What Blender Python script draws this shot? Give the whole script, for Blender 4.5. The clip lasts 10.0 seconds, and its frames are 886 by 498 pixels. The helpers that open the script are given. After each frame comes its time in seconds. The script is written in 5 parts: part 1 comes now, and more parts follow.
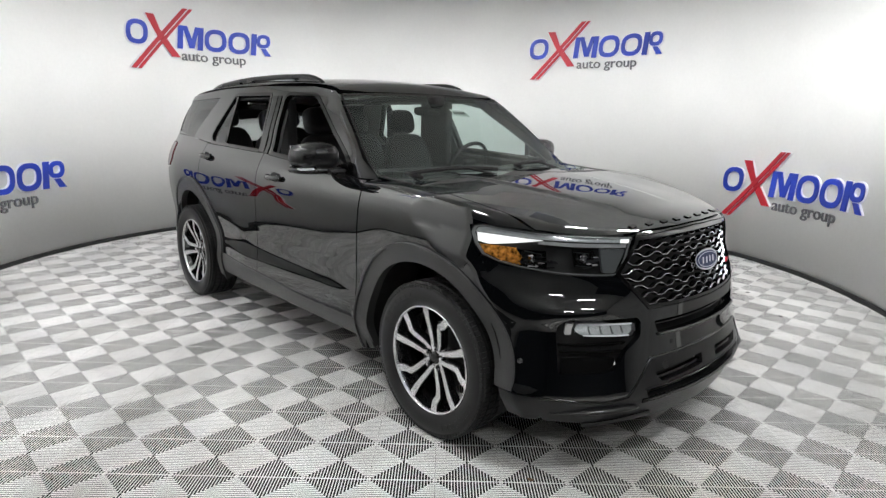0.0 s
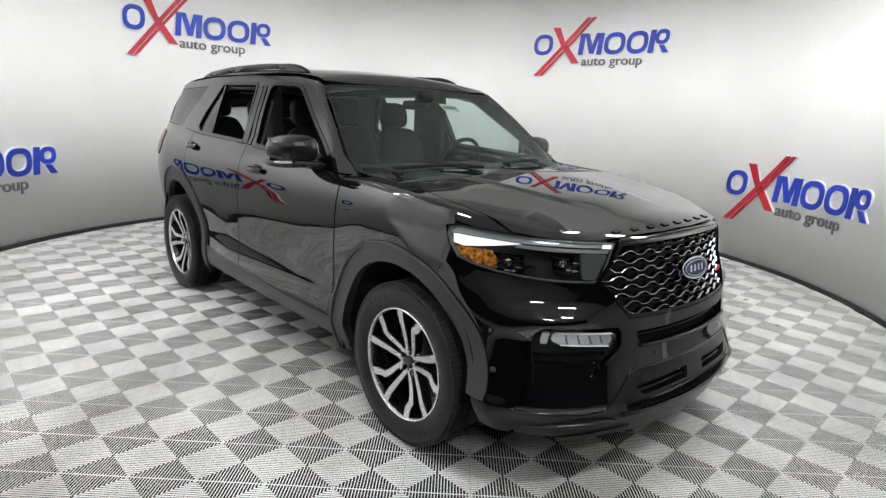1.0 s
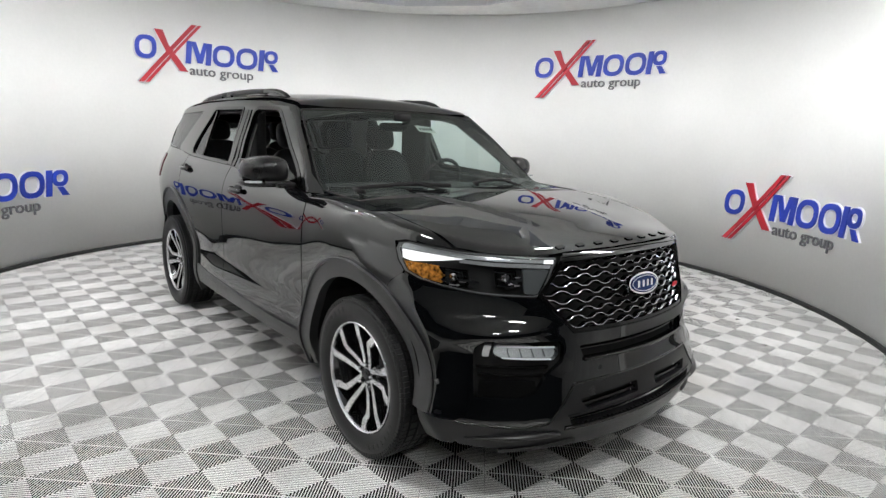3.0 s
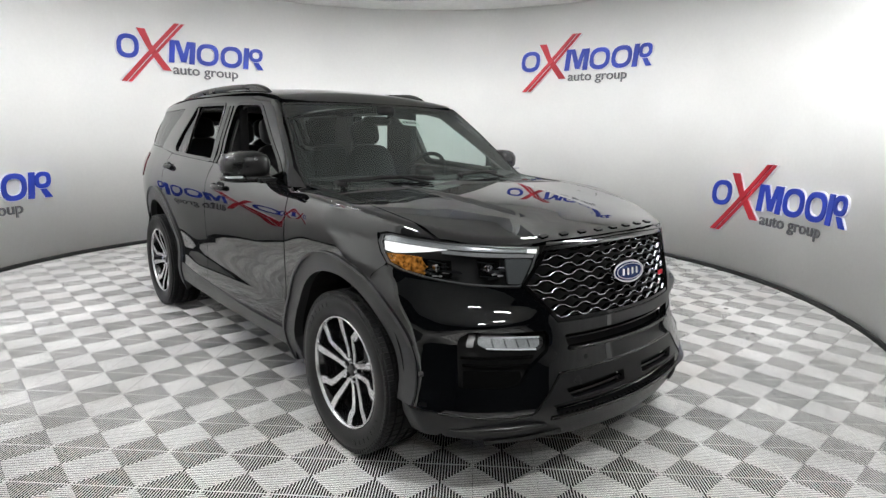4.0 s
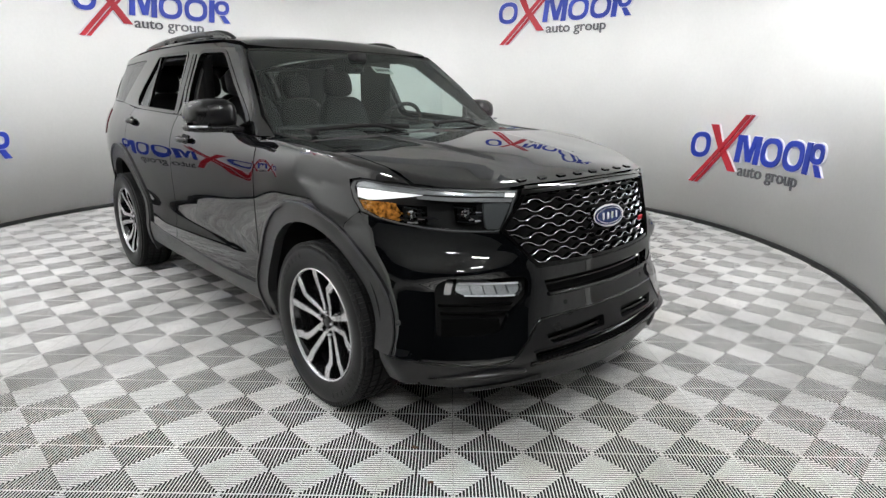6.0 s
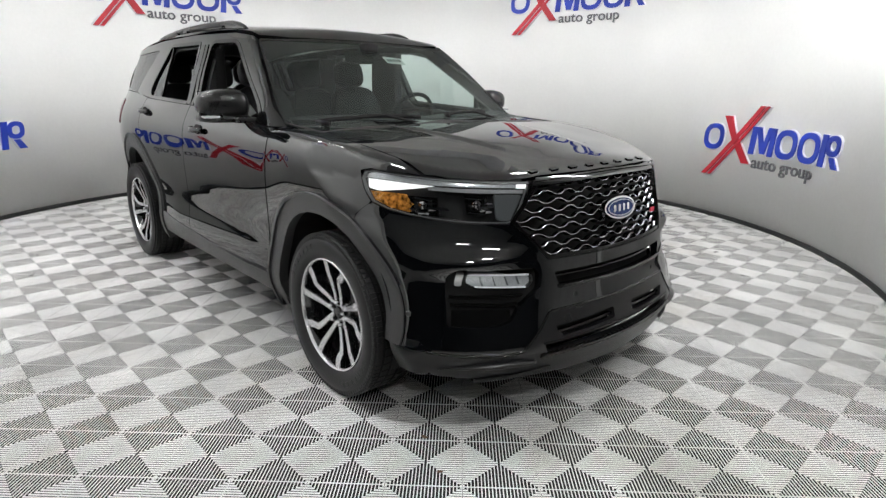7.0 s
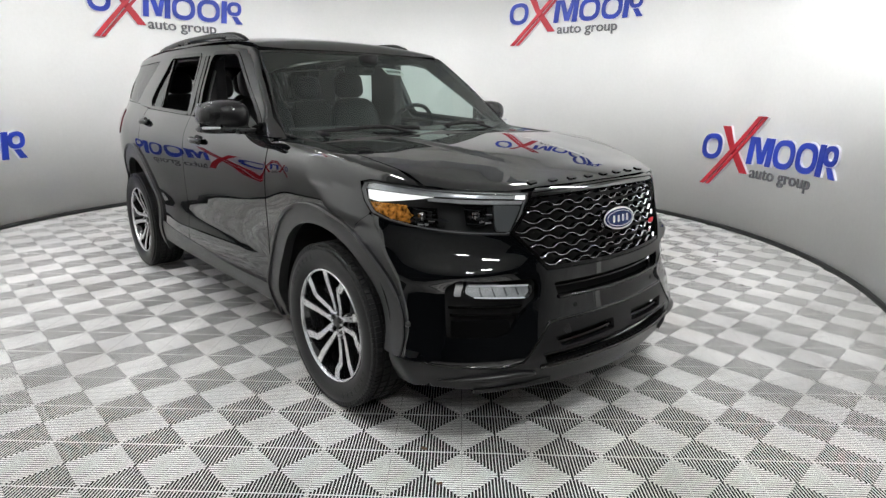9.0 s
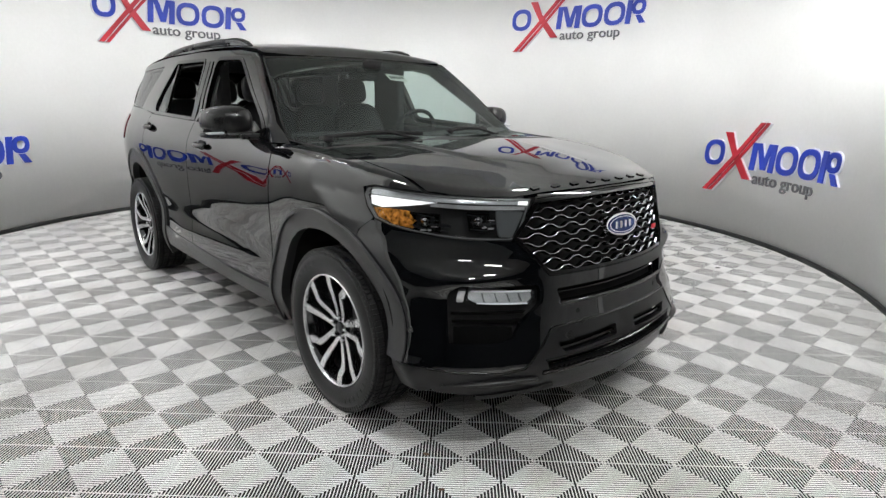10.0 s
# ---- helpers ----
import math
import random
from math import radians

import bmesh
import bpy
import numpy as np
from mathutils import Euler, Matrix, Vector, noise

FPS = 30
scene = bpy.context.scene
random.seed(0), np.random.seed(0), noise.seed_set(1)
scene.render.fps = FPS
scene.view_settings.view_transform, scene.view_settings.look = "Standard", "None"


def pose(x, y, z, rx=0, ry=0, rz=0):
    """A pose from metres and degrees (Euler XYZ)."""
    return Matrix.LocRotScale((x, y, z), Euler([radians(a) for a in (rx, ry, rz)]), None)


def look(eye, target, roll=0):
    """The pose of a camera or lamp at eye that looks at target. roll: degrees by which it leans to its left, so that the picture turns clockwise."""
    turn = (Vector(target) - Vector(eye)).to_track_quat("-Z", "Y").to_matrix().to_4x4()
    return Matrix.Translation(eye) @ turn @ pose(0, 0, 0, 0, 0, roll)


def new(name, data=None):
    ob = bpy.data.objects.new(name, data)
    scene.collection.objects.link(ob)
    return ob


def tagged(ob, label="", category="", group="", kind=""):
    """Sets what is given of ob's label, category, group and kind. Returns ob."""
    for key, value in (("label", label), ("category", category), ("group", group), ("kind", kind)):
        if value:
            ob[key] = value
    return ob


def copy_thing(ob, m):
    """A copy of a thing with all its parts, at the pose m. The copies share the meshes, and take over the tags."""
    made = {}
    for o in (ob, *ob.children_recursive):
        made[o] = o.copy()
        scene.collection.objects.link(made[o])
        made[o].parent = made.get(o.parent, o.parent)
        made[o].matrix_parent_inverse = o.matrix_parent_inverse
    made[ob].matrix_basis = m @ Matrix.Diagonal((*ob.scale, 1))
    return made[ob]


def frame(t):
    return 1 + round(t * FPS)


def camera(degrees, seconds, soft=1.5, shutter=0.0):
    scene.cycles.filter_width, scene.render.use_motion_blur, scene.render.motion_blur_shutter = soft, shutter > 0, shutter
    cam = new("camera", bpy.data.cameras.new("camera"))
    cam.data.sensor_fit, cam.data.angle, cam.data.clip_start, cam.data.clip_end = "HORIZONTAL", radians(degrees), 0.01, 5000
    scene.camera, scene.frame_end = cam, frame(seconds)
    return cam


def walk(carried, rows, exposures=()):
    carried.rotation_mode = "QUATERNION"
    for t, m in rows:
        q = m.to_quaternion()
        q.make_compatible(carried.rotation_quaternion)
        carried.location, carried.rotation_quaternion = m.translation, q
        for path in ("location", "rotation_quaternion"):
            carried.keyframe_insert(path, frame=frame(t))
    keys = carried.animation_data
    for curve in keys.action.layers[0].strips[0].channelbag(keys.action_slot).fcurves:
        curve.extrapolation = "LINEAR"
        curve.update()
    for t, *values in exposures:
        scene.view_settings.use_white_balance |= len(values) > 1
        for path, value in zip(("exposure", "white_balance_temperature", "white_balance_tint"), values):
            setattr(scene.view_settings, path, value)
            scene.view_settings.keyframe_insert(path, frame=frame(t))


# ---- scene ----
cam = camera(74.3, 10.0, soft=1.4)
PATH = [
    (0, (3.492, -2.704, 1.528), (2.062, -1.375, 1.092), 1.2),
    (0.5, (3.458, -2.588, 1.524), (2.025, -1.261, 1.092), 2.1),
    (1, (3.496, -2.522, 1.533), (2.054, -1.212, 1.079), 2.6),
    (1.5, (3.623, -2.459, 1.569), (2.163, -1.172, 1.109), 2.1),
    (2, (3.714, -2.409, 1.561), (2.223, -1.143, 1.143), 2.1),
    (3.5, (3.777, -2.301, 1.521), (2.266, -1.047, 1.138), 2.1),
    (4, (3.784, -2.283, 1.502), (2.291, -1.01, 1.113), 1.2),
    (4.5, (3.778, -2.27, 1.476), (2.303, -0.977, 1.083), 0.3),
    (5, (3.762, -2.254, 1.45), (2.31, -0.939, 1.05), 0.3),
    (5.5, (3.756, -2.241, 1.428), (2.325, -0.917, 0.983), 0.8),
    (6, (3.752, -2.23, 1.417), (2.326, -0.924, 0.907), 0.6),
    (7.5, (3.753, -2.237, 1.419), (2.306, -0.966, 0.878), 0.7),
    (8, (3.751, -2.238, 1.42), (2.305, -0.962, 0.89), 0.7),
    (8.5, (3.752, -2.236, 1.421), (2.305, -0.957, 0.904), 0.7),
    (9, (3.753, -2.237, 1.426), (2.306, -0.954, 0.916), 0.7),
    (9.5, (3.752, -2.236, 1.423), (2.303, -0.952, 0.922), 0.8),
    (10, (3.753, -2.24, 1.428), (2.298, -0.96, 0.935), 0.8),
]
walk(cam, [(t, look(eye, target, roll)) for t, eye, target, roll in PATH])

# ---- world and light ----
world = bpy.data.worlds.new("world")
scene.world = world
world.use_nodes = True
world.node_tree.nodes["Background"].inputs[0].default_value = (0.02, 0.021, 0.022, 1)
world.node_tree.nodes["Background"].inputs[1].default_value = 0.3

# booth: a round white wall, open towards the camera
BX, BY, BR, BH = -0.63, 0.74, 4.03, 3.31
LIGHT, FILL_POWER = 150.0, 97.0

# ---- helpers of this scene ----
from mathutils.geometry import delaunay_2d_cdt


def mat(name, colour, rough=0.5, metal=0.0, coat=0.0, grain=0.0, scale=40.0, bump=0.0, spec=0.5, stain=0.0, stain_scale=3.0):
    """Principled material with fine grain, larger stains and a bump."""
    m = bpy.data.materials.new(name)
    m.use_nodes = True
    n, l = m.node_tree.nodes, m.node_tree.links
    b = n["Principled BSDF"]
    b.inputs["Base Color"].default_value = (*colour, 1)
    b.inputs["Roughness"].default_value = rough
    b.inputs["Metallic"].default_value = metal
    b.inputs["Specular IOR Level"].default_value = spec
    b.inputs["Coat Weight"].default_value = coat
    b.inputs["Coat Roughness"].default_value = 0.02
    b.inputs["Coat IOR"].default_value = 1.5
    tc = n.new("ShaderNodeTexCoord")
    if grain or stain:
        t1 = n.new("ShaderNodeTexNoise")
        t1.inputs["Scale"].default_value = scale
        t1.inputs["Detail"].default_value = 4
        t2 = n.new("ShaderNodeTexNoise")
        t2.inputs["Scale"].default_value = stain_scale
        t2.inputs["Detail"].default_value = 6
        l.new(tc.outputs["Object"], t1.inputs["Vector"])
        l.new(tc.outputs["Object"], t2.inputs["Vector"])
        m1 = n.new("ShaderNodeMapRange")
        m1.inputs["From Min"].default_value, m1.inputs["From Max"].default_value = 0.3, 0.7
        m1.inputs["To Min"].default_value, m1.inputs["To Max"].default_value = 1 - grain, 1 + grain
        m2 = n.new("ShaderNodeMapRange")
        m2.inputs["From Min"].default_value, m2.inputs["From Max"].default_value = 0.35, 0.7
        m2.inputs["To Min"].default_value, m2.inputs["To Max"].default_value = 1 - stain, 1 + stain * 0.4
        l.new(t1.outputs["Fac"], m1.inputs["Value"])
        l.new(t2.outputs["Fac"], m2.inputs["Value"])
        mu = n.new("ShaderNodeMath")
        mu.operation = "MULTIPLY"
        l.new(m1.outputs[0], mu.inputs[0])
        l.new(m2.outputs[0], mu.inputs[1])
        mx = n.new("ShaderNodeVectorMath")
        mx.operation = "SCALE"
        mx.inputs[0].default_value = colour
        l.new(mu.outputs[0], mx.inputs["Scale"])
        l.new(mx.outputs[0], b.inputs["Base Color"])
        mr = n.new("ShaderNodeMapRange")
        mr.inputs["To Min"].default_value, mr.inputs["To Max"].default_value = max(0, rough - 0.08), min(1, rough + 0.08)
        if rough > 0.2:
            l.new(t2.outputs["Fac"], mr.inputs["Value"])
            l.new(mr.outputs[0], b.inputs["Roughness"])
    if bump:
        t3 = n.new("ShaderNodeTexNoise")
        t3.inputs["Scale"].default_value = scale * 2
        l.new(tc.outputs["Object"], t3.inputs["Vector"])
        bp = n.new("ShaderNodeBump")
        bp.inputs["Strength"].default_value = bump
        bp.inputs["Distance"].default_value = 0.002
        l.new(t3.outputs["Fac"], bp.inputs["Height"])
        l.new(bp.outputs[0], b.inputs["Normal"])
    return m


def glass_mat(name, tint, veil=0.0, rough=0.0):
    """A thin pane: tinted see-through with a Fresnel gloss; veil mixes in a pale diffuse haze in place of reflection.
    """
    m = bpy.data.materials.new(name)
    m.use_nodes = True
    n, l = m.node_tree.nodes, m.node_tree.links
    out = n["Material Output"]
    tr = n.new("ShaderNodeBsdfTransparent")
    tr.inputs[0].default_value = (*tint, 1)
    gl = n.new("ShaderNodeBsdfGlossy")
    gl.inputs["Roughness"].default_value = rough
    fr = n.new("ShaderNodeFresnel")
    fr.inputs["IOR"].default_value = 1.5
    mx = n.new("ShaderNodeMixShader")
    l.new(fr.outputs[0], mx.inputs[0])
    l.new(tr.outputs[0], mx.inputs[1])
    l.new(gl.outputs[0], mx.inputs[2])
    if veil:
        df = n.new("ShaderNodeBsdfDiffuse")
        df.inputs[0].default_value = (0.45, 0.50, 0.48, 1)
        nz = n.new("ShaderNodeTexNoise")
        nz.inputs["Scale"].default_value = 5
        nz.inputs["Detail"].default_value = 6
        mr = n.new("ShaderNodeMapRange")
        mr.inputs["To Min"].default_value, mr.inputs["To Max"].default_value = veil * 0.6, veil * 1.4
        l.new(nz.outputs["Fac"], mr.inputs["Value"])
        m2 = n.new("ShaderNodeMixShader")
        l.new(mr.outputs[0], m2.inputs[0])
        l.new(mx.outputs[0], m2.inputs[1])
        l.new(df.outputs[0], m2.inputs[2])
        mx = m2
    l.new(mx.outputs[0], out.inputs[0])
    return m


def glow_mat(name, colour, strength):
    m = bpy.data.materials.new(name)
    m.use_nodes = True
    b = m.node_tree.nodes["Principled BSDF"]
    b.inputs["Base Color"].default_value = (0.8, 0.8, 0.8, 1)
    b.inputs["Emission Color"].default_value = (*colour, 1)
    b.inputs["Emission Strength"].default_value = strength
    return m


PAINT = mat("black_car_paint", (0.0015, 0.0018, 0.0023), 0.4, 0.0, 1.0, spec=0.0)
PAINT.node_tree.nodes["Principled BSDF"].inputs["Coat IOR"].default_value = 1.9
GLOSS = mat("gloss_black_plastic", (0.003, 0.003, 0.003), 0.08, grain=0.05, scale=200)
MATTE = mat("matte_black_plastic", (0.036, 0.036, 0.0365), 0.33, spec=0.48, grain=0.15, scale=300, bump=0.25, stain=0.1)
CHIN = mat("grained_black_plastic", (0.006, 0.006, 0.0065), 0.30, spec=0.5, grain=0.15, scale=300, bump=0.12, stain=0.1)
CAP = mat("mirror_cap_paint", (0.006, 0.006, 0.0065), 0.27, spec=0.45, grain=0.05, scale=200)
DARK = mat("dark_void_plastic", (0.003, 0.003, 0.003), 0.75, grain=0.1, scale=30)
RUBBER = mat("tyre_rubber", (0.010, 0.010, 0.0103), 0.46, spec=0.42, grain=0.15, scale=120, bump=0.2, stain=0.25, stain_scale=9)
SEAL = mat("rubber_seal", (0.012, 0.012, 0.012), 0.5, grain=0.1, scale=90)
ALLOY = mat("machined_alloy", (0.72, 0.72, 0.73), 0.24, 0.75, grain=0.05, scale=150)
RIMBLACK = mat("gloss_black_rim_paint", (0.008, 0.008, 0.009), 0.12, 0, 0.6)
STEEL = mat("brake_steel", (0.05, 0.05, 0.05), 0.4, 0.7, grain=0.2, scale=60)
CHROME = mat("chrome", (0.8, 0.8, 0.82), 0.06, 1.0)
GUNMETAL = mat("dark_chrome", (0.50, 0.50, 0.53), 0.22, 1.0)
LEATHER = mat("black_leather", (0.012, 0.012, 0.013), 0.5, spec=0.3, grain=0.2, scale=60, bump=0.35, stain=0.15)
TRIM = mat("dark_interior_trim", (0.020, 0.020, 0.021), 0.6, spec=0.3, grain=0.15, scale=90, bump=0.2)
LINER = mat("grey_headliner", (0.14, 0.14, 0.14), 0.9, grain=0.1, scale=80)
# the windscreen's reflected ceiling haze is put in as pale diffuse colour
WINDSCREEN = glass_mat("windscreen_glass", (0.56, 0.69, 0.65), 0.035)
PRIVACY = glass_mat("privacy_glass", (0.22, 0.235, 0.24))
REARGLASS = glass_mat("rear_glass", (0.45, 0.48, 0.475))
CLEAR = glass_mat("lamp_lens", (0.9, 0.92, 0.93))
DRL = mat("clear_light_guide", (0.86, 0.88, 0.90), 0.16, 0.65, grain=0.08, scale=60, bump=0.3)
AMBER = mat("amber_reflector", (0.62, 0.27, 0.05), 0.12, 0.5, grain=0.9, scale=60, bump=1.0)
REDLENS = mat("red_lamp_lens", (0.10, 0.006, 0.010), 0.08)
LITLAMP = glow_mat("lit_lamp_white", (1.0, 0.99, 0.97), 0.75)
WHITE_PLASTIC = mat("lamp_white", (0.75, 0.76, 0.78), 0.2, grain=0.1, scale=80)
SILVER = mat("lamp_silver", (0.50, 0.50, 0.51), 0.22, 0.5, grain=0.1, scale=60)
GREYPLATE = mat("grey_lamp_plate", (0.075, 0.08, 0.083), 0.35, grain=0.05, scale=150)
TILE = mat("grey_plastic_floor_tile", (0.86, 0.855, 0.84), 0.42, grain=0.06, scale=70, stain=0.24, stain_scale=1.6)
# stains run across the tiles, with a brownish tread dirt
nt = TILE.node_tree
geo = nt.nodes.new("ShaderNodeNewGeometry")
for lk in [q for q in nt.links if q.from_socket.name == "Object"]:
    nt.links.new(geo.outputs["Position"], lk.to_socket)
dirt = nt.nodes.new("ShaderNodeTexNoise")
dirt.inputs["Scale"].default_value, dirt.inputs["Detail"].default_value, dirt.inputs["Roughness"].default_value = 1.1, 9, 0.72
rampd = nt.nodes.new("ShaderNodeMapRange")
rampd.inputs["From Min"].default_value, rampd.inputs["From Max"].default_value, rampd.inputs["To Max"].default_value = 0.50, 0.74, 0.55
mixd = nt.nodes.new("ShaderNodeMixRGB")
mixd.inputs[2].default_value = (0.44, 0.40, 0.35, 1)
bs = nt.nodes["Principled BSDF"].inputs["Base Color"]
nt.links.new(geo.outputs["Position"], dirt.inputs["Vector"])
nt.links.new(dirt.outputs["Fac"], rampd.inputs["Value"])
nt.links.new(rampd.outputs[0], mixd.inputs[0])
nt.links.new(bs.links[0].from_socket, mixd.inputs[1])
nt.links.new(mixd.outputs[0], bs)
CONCRETE = mat("pale_concrete", (0.40, 0.395, 0.385), 0.7, grain=0.08, scale=30, stain=0.2, stain_scale=0.8)
GAP_SHADE = mat("gap_shade_black", (0.004, 0.004, 0.004), 0.9, grain=0.2, scale=20)
WALL = mat("white_wall_paint", (0.80, 0.80, 0.79), 0.55, grain=0.015, scale=30, stain=0.06, stain_scale=0.7, bump=0.05)
CEIL = mat("white_ceiling_paint", (0.82, 0.82, 0.80), 0.8, grain=0.03, scale=12, stain=0.05)
SKIRT = mat("black_skirting", (0.012, 0.012, 0.012), 0.5, grain=0.2, scale=30)
OUTER = mat("dark_workshop_wall", (0.035, 0.036, 0.038), 0.8, grain=0.1, scale=6, stain=0.2)
PALE = mat("pale_reflection_wall", (0.42, 0.42, 0.415), 0.8, grain=0.05, scale=6, stain=0.1)
BLUE = mat("blue_sign_face", (0.008, 0.036, 0.38), 0.5, grain=0.04, scale=30, stain=0.25, stain_scale=2.5)
RED = mat("red_sign_face", (0.44, 0.009, 0.024), 0.5, grain=0.04, scale=30, stain=0.2, stain_scale=2.5)
SIGNWHITE = mat("white_sign_backing", (0.82, 0.81, 0.86), 0.35, grain=0.02, scale=30)
SIGNGREY = mat("grey_sign_letters", (0.12, 0.12, 0.13), 0.4, grain=0.04, scale=30)
LED = glow_mat("led_tube", (0.985, 0.992, 0.99), LIGHT)
FILL = glow_mat("fill_panel", (0.985, 0.992, 0.99), FILL_POWER)


def link(name, me, material, parent=None, label=""):
    me.materials.append(material)
    ob = new(name, me)
    if parent is not None:
        ob.parent = parent
    if label:
        ob["label"] = label
    return ob


def part(name, bm, material, parent=None, label="", smooth=False):
    me = bpy.data.meshes.new(name)
    bmesh.ops.recalc_face_normals(bm, faces=bm.faces)
    bm.to_mesh(me)
    bm.free()
    if smooth:
        for p in me.polygons:
            p.use_smooth = True
    return link(name, me, material, parent, label)


def thing(name, label, category, place=(0, 0, 0), group="", kind=""):
    ob = new(name)
    ob.matrix_world = pose(*place)
    return tagged(ob, label, category, group, kind)


def box(bm, x0, x1, y0, y1, z0, z1, m=None, bevel=0.0):
    """A box, bevelled where asked, added to bm."""
    r = bmesh.ops.create_cube(bm, size=1)
    vs = r["verts"]
    bmesh.ops.transform(bm, matrix=Matrix.Translation(((x0 + x1) / 2, (y0 + y1) / 2, (z0 + z1) / 2)) @ Matrix.Diagonal((x1 - x0, y1 - y0, z1 - z0, 1)), verts=vs)
    if bevel:
        es = list({e for v in vs for e in v.link_edges})
        r = bmesh.ops.bevel(bm, geom=es, offset=bevel, segments=3, affect="EDGES", profile=0.5)
        vs = list({v for f in r["faces"] for v in f.verts} | {v for v in vs if v.is_valid})
    if m is not None:
        bmesh.ops.transform(bm, matrix=m, verts=vs)
    return vs


def lathe(bm, prof, axis="y", n=64, at=(0, 0, 0), close=False):
    """Turn a profile of (radius, along) pairs round an axis."""
    rings = []
    for i in range(n):
        a = 2 * math.pi * i / n
        row = []
        for r, d in prof:
            if axis == "y":
                row.append(bm.verts.new((at[0] + r * math.cos(a), at[1] + d, at[2] + r * math.sin(a))))
            elif axis == "x":
                row.append(bm.verts.new((at[0] + d, at[1] + r * math.cos(a), at[2] + r * math.sin(a))))
            else:
                row.append(bm.verts.new((at[0] + r * math.cos(a), at[1] + r * math.sin(a), at[2] + d)))
        rings.append(row)
    m = len(prof)
    for i in range(n):
        p, q = rings[i], rings[(i + 1) % n]
        for j in range(m if close else m - 1):
            k = (j + 1) % m
            bm.faces.new((p[j], p[k], q[k], q[j]))


def tube(bm, pts, rad, n=8, flat=1.0):
    """A tube through points; flat squeezes it upright."""
    pts = [Vector(p) for p in pts]
    rings = []
    for i, p in enumerate(pts):
        d = (pts[min(i + 1, len(pts) - 1)] - pts[max(i - 1, 0)]).normalized()
        u = d.cross(Vector((0, 0, 1)))
        u = u.normalized() if u.length > 1e-4 else Vector((1, 0, 0))
        w = u.cross(d)
        r = rad[i] if isinstance(rad, (list, tuple)) else rad
        rings.append([bm.verts.new(p + u * (r * math.cos(2 * math.pi * k / n)) + w * (r * flat * math.sin(2 * math.pi * k / n))) for k in range(n)])
    for a, b in zip(rings, rings[1:]):
        for k in range(n):
            bm.faces.new((a[k], a[(k + 1) % n], b[(k + 1) % n], b[k]))
    bm.faces.new(rings[0][::-1])
    bm.faces.new(rings[-1])


def hermite(xs, ys):
    """A smooth curve through knots, held flat beyond its ends."""
    xs, ys = np.array(xs, float), np.array(ys, float)
    h, d = np.diff(xs), np.diff(ys) / np.diff(xs)
    m = np.empty_like(ys)
    m[0], m[-1] = d[0], d[-1]
    m[1:-1] = (d[:-1] * h[1:] + d[1:] * h[:-1]) / (h[1:] + h[:-1])

    def f(x):
        x = np.clip(np.asarray(x, float), xs[0], xs[-1])
        i = np.clip(np.searchsorted(xs, x) - 1, 0, len(xs) - 2)
        t = (x - xs[i]) / h[i]
        return (ys[i] * (2 * t**3 - 3 * t**2 + 1) + m[i] * h[i] * (t**3 - 2 * t**2 + t)
                + ys[i + 1] * (-2 * t**3 + 3 * t**2) + m[i + 1] * h[i] * (t**3 - t**2))
    return f


def smax(a, b, k):
    h = np.clip(0.5 + 0.5 * (a - b) / k, 0, 1)
    return b * (1 - h) + a * h + k * h * (1 - h)


def inside(pts, loops):
    """Even-odd test of points against closed loops."""
    r = np.zeros(len(pts), bool)
    x, y = pts[:, 0], pts[:, 1]
    for lp in loops:
        a, b = lp, np.roll(lp, -1, axis=0)
        for (x0, y0), (x1, y1) in zip(a, b):
            if y0 == y1:
                continue
            c = ((y0 > y) != (y1 > y)) & (x < (x1 - x0) * (y - y0) / (y1 - y0) + x0)
            r ^= c
    return r


def rounded(poly, r, n=5):
    """A polygon with its corners rounded; r is one radius or one a corner."""
    out, N = [], len(poly)
    for i in range(N):
        p, a, b = (np.array(q, float) for q in (poly[i], poly[i - 1], poly[(i + 1) % N]))
        rr = r[i] if isinstance(r, (list, tuple)) else r
        if rr <= 0:
            out.append(tuple(p))
            continue
        u, v = a - p, b - p
        lu, lv = np.hypot(*u), np.hypot(*v)
        d = min(rr, 0.48 * lu, 0.48 * lv)
        s, e = p + u / lu * d, p + v / lv * d
        for k in range(n + 1):
            t = k / n
            out.append(tuple((1 - t) ** 2 * s + 2 * t * (1 - t) * p + t * t * e))
    return out


def resample(poly, h):
    out = []
    for a, b in zip(poly, poly[1:] + poly[:1]):
        a, b = np.array(a, float), np.array(b, float)
        n = max(1, int(math.ceil(np.hypot(*(b - a)) / h)))
        out += [a + (b - a) * k / n for k in range(n)]
    return np.array(out)


